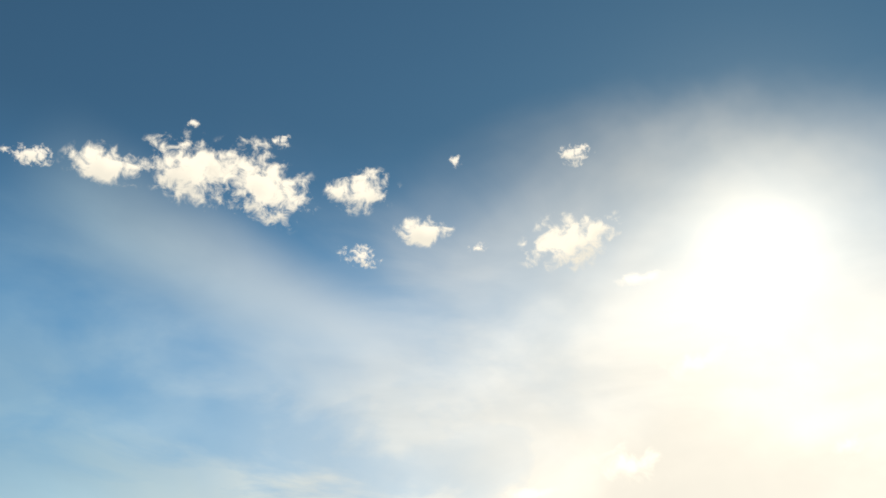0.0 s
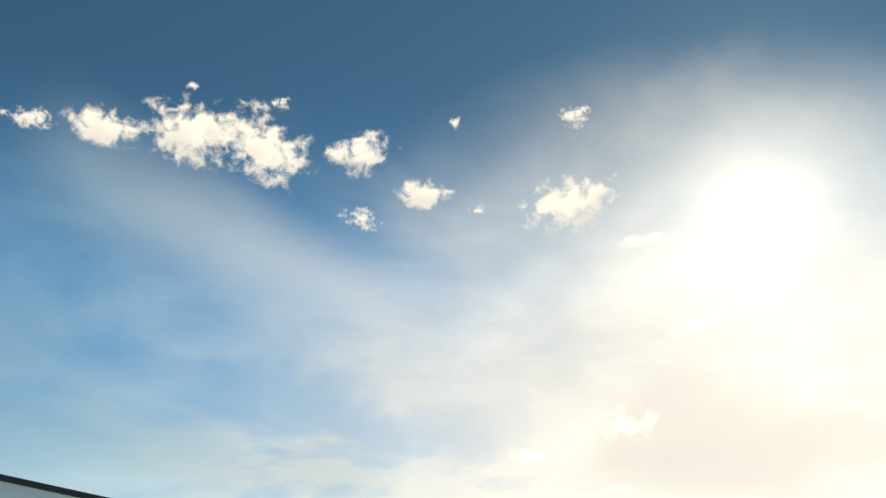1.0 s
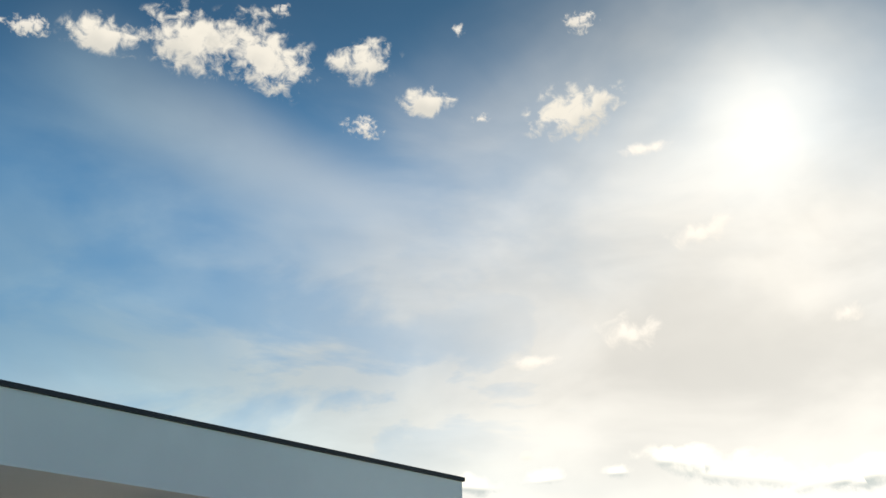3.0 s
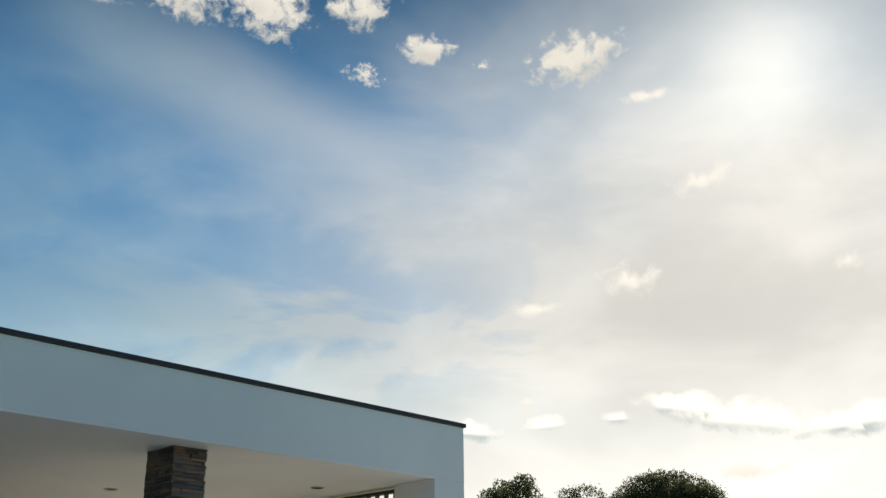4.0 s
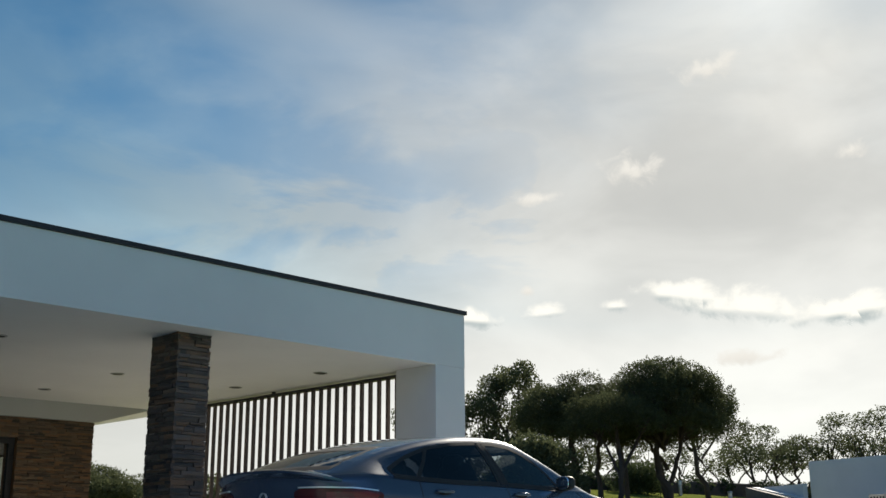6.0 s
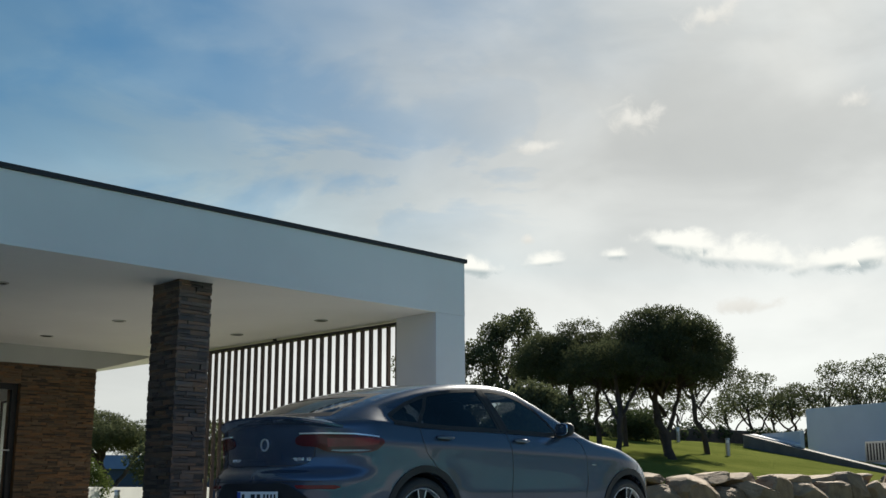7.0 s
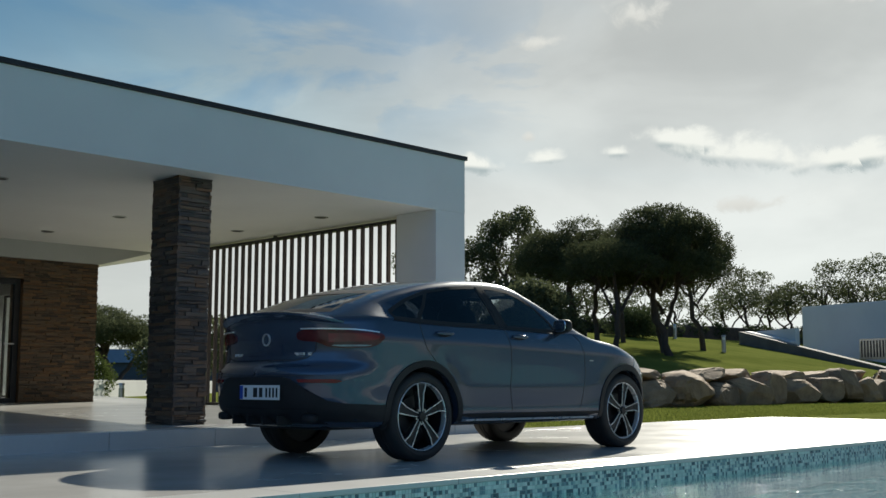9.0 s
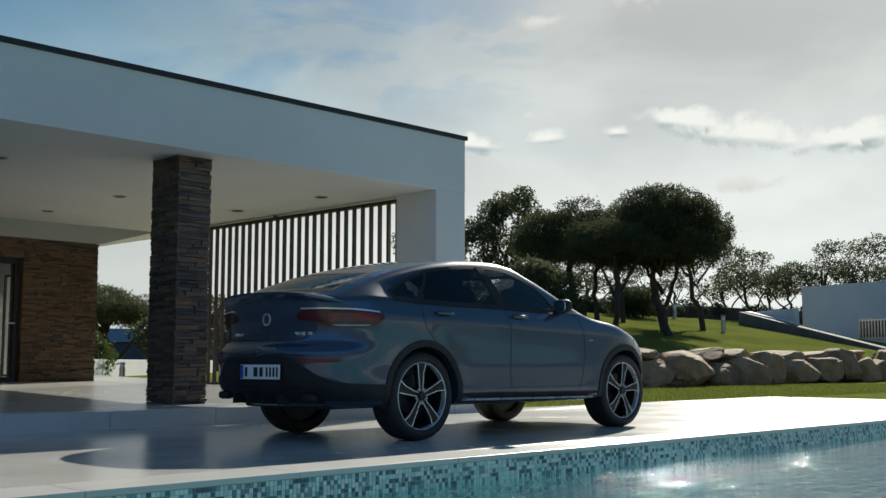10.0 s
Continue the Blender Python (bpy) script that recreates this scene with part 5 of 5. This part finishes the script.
# thin far trees
for az, d, hgt, rad, n, seed in ((28.4, 74, 4.9, 2.3, 26, 31), (26.3, 76, 4.3, 1.6, 18, 32), (24.7, 74, 5.6, 1.7, 24, 33), (22.6, 73, 6.2, 2.3, 34, 34), (27.3, 80, 4.2, 1.6, 18, 35), (21.0, 76, 5.6, 2.0, 24, 36), (29.7, 78, 4.0, 1.4, 12, 37), (31.8, 72, 3.5, 1.8, 9, 51), (34.0, 70, 3.6, 2.0, 12, 52), (36.4, 68, 3.9, 2.0, 12, 53), (38.2, 66, 4.2, 1.9, 14, 54)):
    x, y = at(az, d)
    rr = random.Random(seed)
    tree("slender_tree", "thin far tree with a sparse airy crown", "tree", x, y, foot(x, y),
         [((0, 0, 0), (rr.uniform(-0.6, 0.6), 0.4, hgt * 0.55), 0.11), ((0, 0, 0.5), (rr.uniform(-1.6, -0.8), 1.0, hgt * 0.6), 0.07), ((0, 0, 0.6), (rr.uniform(0.5, 1.4), -1.2, hgt * 0.6), 0.07)],
         dome(0, 0, hgt * 0.42, hgt, rad, rad, n, rr, (0.45, 0.8), 0.6), OLIVE, 120, 0.17, seed, group="thin trees behind the hedge", spiky=False, reach=0.95)
# the pine and bush past the end of the stone wall
x, y = at(60.6, 58.0)
tree("pine_tree", "spreading pine past the house wall", "tree", x, y, -0.05,
     [((0, 0, 0), (-0.6, 0.3, 2.3), 0.2), ((0, 0, 0.6), (1.2, -0.3, 2.6), 0.12)],
     dome(-0.6, 0.3, 2.4, 4.75, 2.7, 2.4, 44, rng, (0.6, 0.95), 0.6), OLIVE, 300, 0.18, 41)
x, y = at(62.2, 52.0)
tree("shrub", "pale green bush beside a low white wall", "shrub", x, y, -0.05, [((0, 0, 0), (0, 0, 0.9), 0.07)],
     dome(0, 0, 0.6, 2.1, 1.1, 1.0, 22, rng, (0.4, 0.6), 0.85) + dome(0, 0, 0.2, 1.0, 1.1, 1.0, 12, rng, (0.4, 0.5), 0.85), PALE, 300, 0.15, 42, spiky=False)
# bushes behind the slatted screen
for az, d, h, rad, seed in ((53.5, 36, 2.35, 1.5, 43), (51.4, 33, 2.75, 0.9, 44), (56.3, 38, 3.0, 1.6, 45), (50.2, 34, 2.6, 0.7, 46), (58.0, 40, 2.6, 1.3, 48)):
    x, y = at(az, d)
    tree("shrub", "garden bush beyond the slatted screen", "shrub", x, y, foot(x, y), [((0, 0, 0), (0, 0, h * 0.5), 0.06)],
         dome(0, 0, h * 0.4, h, rad, rad, 20, rng, (0.4, 0.6), 0.85), OLIVE, 260, 0.16, seed, spiky=False)


def hedge(x0, y0, x1, y1, h, seed):
    rr = random.Random(seed)
    a, b = Vector((x0, y0, 0)), Vector((x1, y1, 0))
    puffs = []
    for i in range(int((b - a).length * 2.2)):
        p = a.lerp(b, rr.random()) + Vector((rr.uniform(-0.5, 0.5), rr.uniform(-0.5, 0.5), 0))
        z = foot(p.x, p.y)
        puffs.append(((p.x, p.y, z + rr.uniform(0.2, h - 0.3)), (rr.uniform(0.4, 0.6),) * 2 + (0.42,)))
    v, f = tufts(puffs, 260, 0.17, rr, False)
    core = [blob((b - a).length / 2, 0.4, h * 0.42, Matrix.Translation((*((a + b) / 2).xy, foot(*((a + b) / 2).xy) + h * 0.4)) @ Matrix.Rotation(math.atan2(b.y - a.y, b.x - a.x), 4, "Z"), 6)]
    ob = thing("hedge", "dark clipped hedge along the top of the lawn", "hedge", (0, 0, 0), kind="stuff")
    part("leaves", mesh_of("leaves", v, f, HEDGE), ob)
    part("branches", joined("branches", core, BARK), ob)


hedge(44.0, 36.0, 56.0, 35.2, 1.05, 61)
hedge(56.0, 35.2, 72.0, 34.6, 1.15, 62)
x, y = at(34.3, 57.0)
tree("shrub", "domed bush standing before the hedge", "shrub", x, y, foot(x, y), [((0, 0, 0), (0, 0, 0.8), 0.06)],
     dome(0, 0, 0.5, 1.75, 1.25, 1.1, 24, rng, (0.4, 0.6), 0.85) + dome(0, 0, 0.1, 0.9, 1.25, 1.1, 12, rng, (0.4, 0.5), 0.85), HEDGE, 330, 0.13, 63, spiky=False)

# ---- garden lights ----


def bollard(x, y, z, h=0.82):
    ob = thing("garden_bollard", "slim grey garden bollard light standing on grass", "bollard light", (x, y, z), group="garden bollard lights")
    part("post", from_bm("post", cyl_bm(0.10, 0.10, h * 0.72, 20, Matrix.Translation((0, 0, h * 0.36))), STEEL, angle=40), ob)
    part("lens", from_bm("lens", cyl_bm(0.085, 0.085, h * 0.18, 20, Matrix.Translation((0, 0, h * 0.80))), PLATE_WHITE, angle=40), ob)
    part("cap", from_bm("cap", cyl_bm(0.11, 0.10, h * 0.10, 20, Matrix.Translation((0, 0, h * 0.94))), STEEL, angle=40), ob)


x, y = at(29.8, 52.3)
bollard(x, y, foot(x, y))
x, y = at(32.2, 61.0)
bollard(x, y, foot(x, y))
x, y = at(60.35, 40.0)
bollard(x, y, -0.02, 0.66)

# ---- low white building and its ramp wall ----
HUT = thing("outbuilding", "low white flat-roofed outbuilding beyond the lawn", "building", pose(59.3, 28.9, 0, 0, 0, -107.5))
part("wall", box("wall", (0, 0, 0.4), (14, 7, 4.9), PLASTER, 0.01), HUT)
part("roof", box("roof", (0.02, 0.02, 4.9), (13.98, 6.98, 4.96), PLASTER), HUT)
grille = part("vent_grille", box("vent_grille", (4.0, -0.05, 1.9), (7.4, 0.0, 3.0), STEEL, 0.01), HUT, "pale framed louvre")
for i in range(16):
    part("louvre", box("louvre", (4.12 + 0.2 * i, -0.07, 2.0), (4.20 + 0.2 * i, -0.05, 2.88), DARK_METAL), grille)
RAMP = material("dark_render", mottled((0.11, 0.095, 0.083), (0.18, 0.158, 0.140), 0.8, 20, 0.85, 0.3, 0.01))
a, b = Vector((56.1, 30.8, 0)), Vector((48.9, 19.6, 0))
u = (b - a).normalized()
m = Matrix.Translation(a) @ Matrix.Rotation(math.atan2(u.y, u.x), 4, "Z")
L = (b - a).length
bm = prism([(0, 1.2), (0, 3.50), (L, 1.27), (L * 1.3, 0.75), (L * 1.3, -0.5), (0, 0.5)], "y", -0.35, 0.0)
ramp = thing("ramp_wall", "dark sloping garden wall with a sunlit top edge", "garden wall", m, me=from_bm("ramp_wall", bm, RAMP))
# The slope's sunlit sliver, made as a white strip on the dark wall.
bm = prism([(0.1, 3.46), (0.1, 3.52), (L * 0.36, 2.78), (L * 0.36, 2.67)], "y", 0.002, 0.4)
part("ramp_top", from_bm("ramp_top", bm, PLASTER), ramp, "white strip standing for the sunlit edge")
bm = prism([(0.6, 3.0), (0.6, 3.50), (L * 0.34, 3.48), (L * 0.34, 1.8)], "y", 0.45, 0.7)
part("back_wall", from_bm("back_wall", bm, PLASTER), ramp, "pale level-topped wall behind")

# ---- past the stone wall: white wall, blue-grey house ----
x0, y0 = at(64.5, 44)
x1, y1 = x0 + 22.0, y0 + 21.0
d = Vector((x1 - x0, y1 - y0, 0))
thing("garden_wall", "low white garden wall across the grass", "garden wall", Matrix.Translation((x0, y0, 0)) @ Matrix.Rotation(math.atan2(d.y, d.x), 4, "Z"),
      me=box("garden_wall", (0, -0.15, -0.1), (d.length, 0.15, 0.76), PLASTER, 0.01))
BLUE = material("blue_grey_cladding", mottled((0.13, 0.19, 0.26), (0.20, 0.27, 0.34), 0.5, 8, 0.6, 0.2, 0.01))
DARKBLUE = material("dark_blue_cladding", mottled((0.03, 0.05, 0.075), (0.05, 0.075, 0.10), 0.5, 8, 0.6, 0.2, 0.01))
x0, y0 = at(61.3, 84)
far = thing("far_house", "blue-grey low house past the garden wall", "house", pose(x0, y0, 0, 0, 0, -30))
part("wall", box("wall", (0, 0, -0.1), (12, 6, 2.1), DARKBLUE, 0.01), far)
part("roof", from_bm("roof", prism([(-0.3, 2.1), (0.6, 3.1), (5.6, 3.1), (6.3, 2.1)], "x", -0.2, 12.2), BLUE), far)

# ---- clouds ----


def cloud_look(soft, grain, dark, pale, body, belly=0.9, span=(-0.15, 0.55)):
    def build(n):
        g = n.add("ShaderNodeTexCoord")
        r = n.add("ShaderNodeObjectInfo").outputs["Random"]
        c = n.vmath("SUBTRACT", g.outputs["Generated"], (0.5, 0.5, 0.5))
        c = n.vmath("MULTIPLY", c, (2, 2, 0))
        p = n.vmath("ADD", g.outputs["Object"], n.add("ShaderNodeCombineXYZ", {0: n.math("MULTIPLY", r, 970.0), 1: n.math("MULTIPLY", r, 410.0), 2: 0.0}).outputs[0])
        a = n.noise(p, grain, 7, 0.62, 0.4)
        b = n.noise(p, grain * 0.35, 3, 0.5, 0.2)
        fall = n.math("SUBTRACT", 1.0, n.vmath("LENGTH", c))
        dens = n.math("ADD", n.math("MULTIPLY", fall, body), n.math("MULTIPLY", n.math("SUBTRACT", n.math("ADD", n.math("MULTIPLY", a, 0.75), n.math("MULTIPLY", b, 0.45)), 0.63), 2.3))
        edge = n.step(fall, 0.0, 0.2)
        alpha = n.math("MULTIPLY", n.step(dens, 0.10, 0.10 + soft), edge)
        # Sunlit tops and shaded bellies are put into the glow colour by height.
        thick = n.step(n.math("ADD", n.math("MULTIPLY", n.math("SUBTRACT", b, 0.5), 1.4), n.math("MULTIPLY", n.add("ShaderNodeSeparateXYZ", {0: c}).outputs["Y"], -belly)), *span)
        col = n.mix(thick, (*pale, 1), (*dark, 1))
        em = n.add("ShaderNodeEmission", {"Color": col, "Strength": 0.95}).outputs[0]
        cl = n.add("ShaderNodeBsdfTransparent").outputs[0]
        return n.add("ShaderNodeMixShader", {0: alpha, 1: cl, 2: em}).outputs[0]
    return build


PUFF = material("cumulus", cloud_look(0.55, 0.024, (0.37, 0.375, 0.365), (0.47, 0.465, 0.44), 0.92))
SOFT = material("soft_cloud", cloud_look(0.75, 0.016, (0.52, 0.51, 0.49), (0.56, 0.55, 0.53), 0.9))
GREY = material("grey_bellied_cloud", cloud_look(0.60, 0.010, (0.30, 0.345, 0.36), (0.68, 0.675, 0.645), 1.05, 1.5, (0.08, 0.62)))
WISP = material("ragged_cloud", cloud_look(0.60, 0.060, (0.38, 0.385, 0.375), (0.46, 0.455, 0.44), 0.78))
FAR = 3200.0


def cloud(az, el, wide, high, mat, label, tilt=0.0):
    """A far cloud; sizes in degrees across."""
    d = direction(az, el)
    w, h = FAR * radians(wide) / 2, FAR * radians(high) / 2
    n = 8
    v = [(w * (2 * i / n - 1), h * (2 * j / n - 1), -0.05 * w * ((2 * i / n - 1) ** 2)) for j in range(n + 1) for i in range(n + 1)]
    f = [(j * (n + 1) + i, j * (n + 1) + i + 1, (j + 1) * (n + 1) + i + 1, (j + 1) * (n + 1) + i) for j in range(n) for i in range(n)]
    ob = thing("cloud", label, "cloud", look(d * FAR, (0, 0, 0)) @ pose(0, 0, 0, 0, 0, tilt), kind="structure", me=mesh_of("cloud", v, f, mat, True))
    return ob

# ---- grass blades along the lawn's near edge ----
rng = random.Random(77)
bv, bf = [], []
for _ in range(26000):
    x, y = rng.uniform(13.0, 34.0), 10.28 + rng.random() ** 1.3 * 6.0
    z = lawn_z(x, y)
    a, h = rng.uniform(0, 6.28), rng.uniform(0.02, 0.055)
    c, s = math.cos(a) * 0.012, math.sin(a) * 0.012
    k = len(bv)
    bv += [(x - c, y - s, z), (x + c, y + s, z), (x + rng.uniform(-0.03, 0.03), y + rng.uniform(-0.03, 0.03), z + h)]
    bf.append((k, k + 1, k + 2))
BLADE = material("grass_blades", leaf_look((0.09, 0.12, 0.02), (0.22, 0.24, 0.06), 0.4))
thing("grass", "short green grass blades beside the paving", "grass", kind="stuff", me=mesh_of("grass", bv, bf, BLADE))

for row in (
        (68.25, 32.85, 3.25, 1.48, WISP, "tiny torn shred of white cloud", -10),
        (63.98, 33.06, 5.02, 2.81, PUFF, "small ragged white cumulus cloud", 0),
        (58.81, 33.62, 6.94, 4.43, PUFF, "small ragged white cumulus cloud", 8),
        (54.86, 33.22, 6.94, 4.88, PUFF, "small ragged white cumulus cloud", 25),
        (48.66, 33.24, 4.43, 2.81, PUFF, "small ragged white cumulus cloud", -8),
        (44.71, 31.19, 3.69, 2.13, PUFF, "small ragged white cumulus cloud", 0),
        (48.61, 29.88, 2.66, 1.63, WISP, "tiny torn shred of white cloud", 10),
        (35.20, 34.93, 2.22, 1.54, WISP, "tiny torn shred of white cloud", 0),
        (35.89, 30.48, 6.35, 3.69, PUFF, "small ragged white cumulus cloud", -15),
        (42.72, 34.84, 1.06, 0.89, WISP, "tiny torn shred of white cloud", 0),
        (41.49, 30.28, 1.36, 0.89, WISP, "tiny torn shred of white cloud", 0),
        (59.38, 35.92, 0.89, 0.65, WISP, "tiny torn shred of white cloud", 0),
        (53.78, 35.52, 1.24, 1.00, WISP, "tiny torn shred of white cloud", 0),
        (29.54, 23.66, 4.43, 2.07, SOFT, "soft faint white cloud near the sun", -8),
        (31.92, 28.19, 3.84, 1.06, SOFT, "soft faint white cloud near the sun", 0),
        (38.74, 17.57, 3.84, 1.06, SOFT, "soft faint white cloud near the sun", 0),
        (33.81, 18.89, 4.14, 2.66, SOFT, "soft faint white cloud near the sun", 0),
        (22.48, 18.76, 2.22, 1.33, SOFT, "soft faint white cloud near the sun", -20),
        (31.6, 12.35, 6.2, 2.1, GREY, "long low cloud with a grey belly", 9),
        (28.0, 11.55, 9.5, 2.7, GREY, "long low cloud with a grey belly", 7),
        (23.6, 11.05, 7.2, 2.2, GREY, "long low cloud with a grey belly", -4),
        (38.63, 11.72, 4.14, 1.48, GREY, "long low cloud with a grey belly", -5),
        (42.52, 11.47, 3.84, 1.77, GREY, "long low cloud with a grey belly", 5),
        (28.38, 8.98, 6.80, 1.18, SOFT, "soft faint white cloud near the sun", 0),
        (39.55, 12.79, 1.00, 0.71, SOFT, "soft faint white cloud near the sun", 0),
        (35.03, 11.93, 2.66, 1.18, GREY, "long low cloud with a grey belly", 0),
        (22.53, 10.91, 4.73, 1.77, GREY, "long low cloud with a grey belly", 0),
):
    cloud(*row)
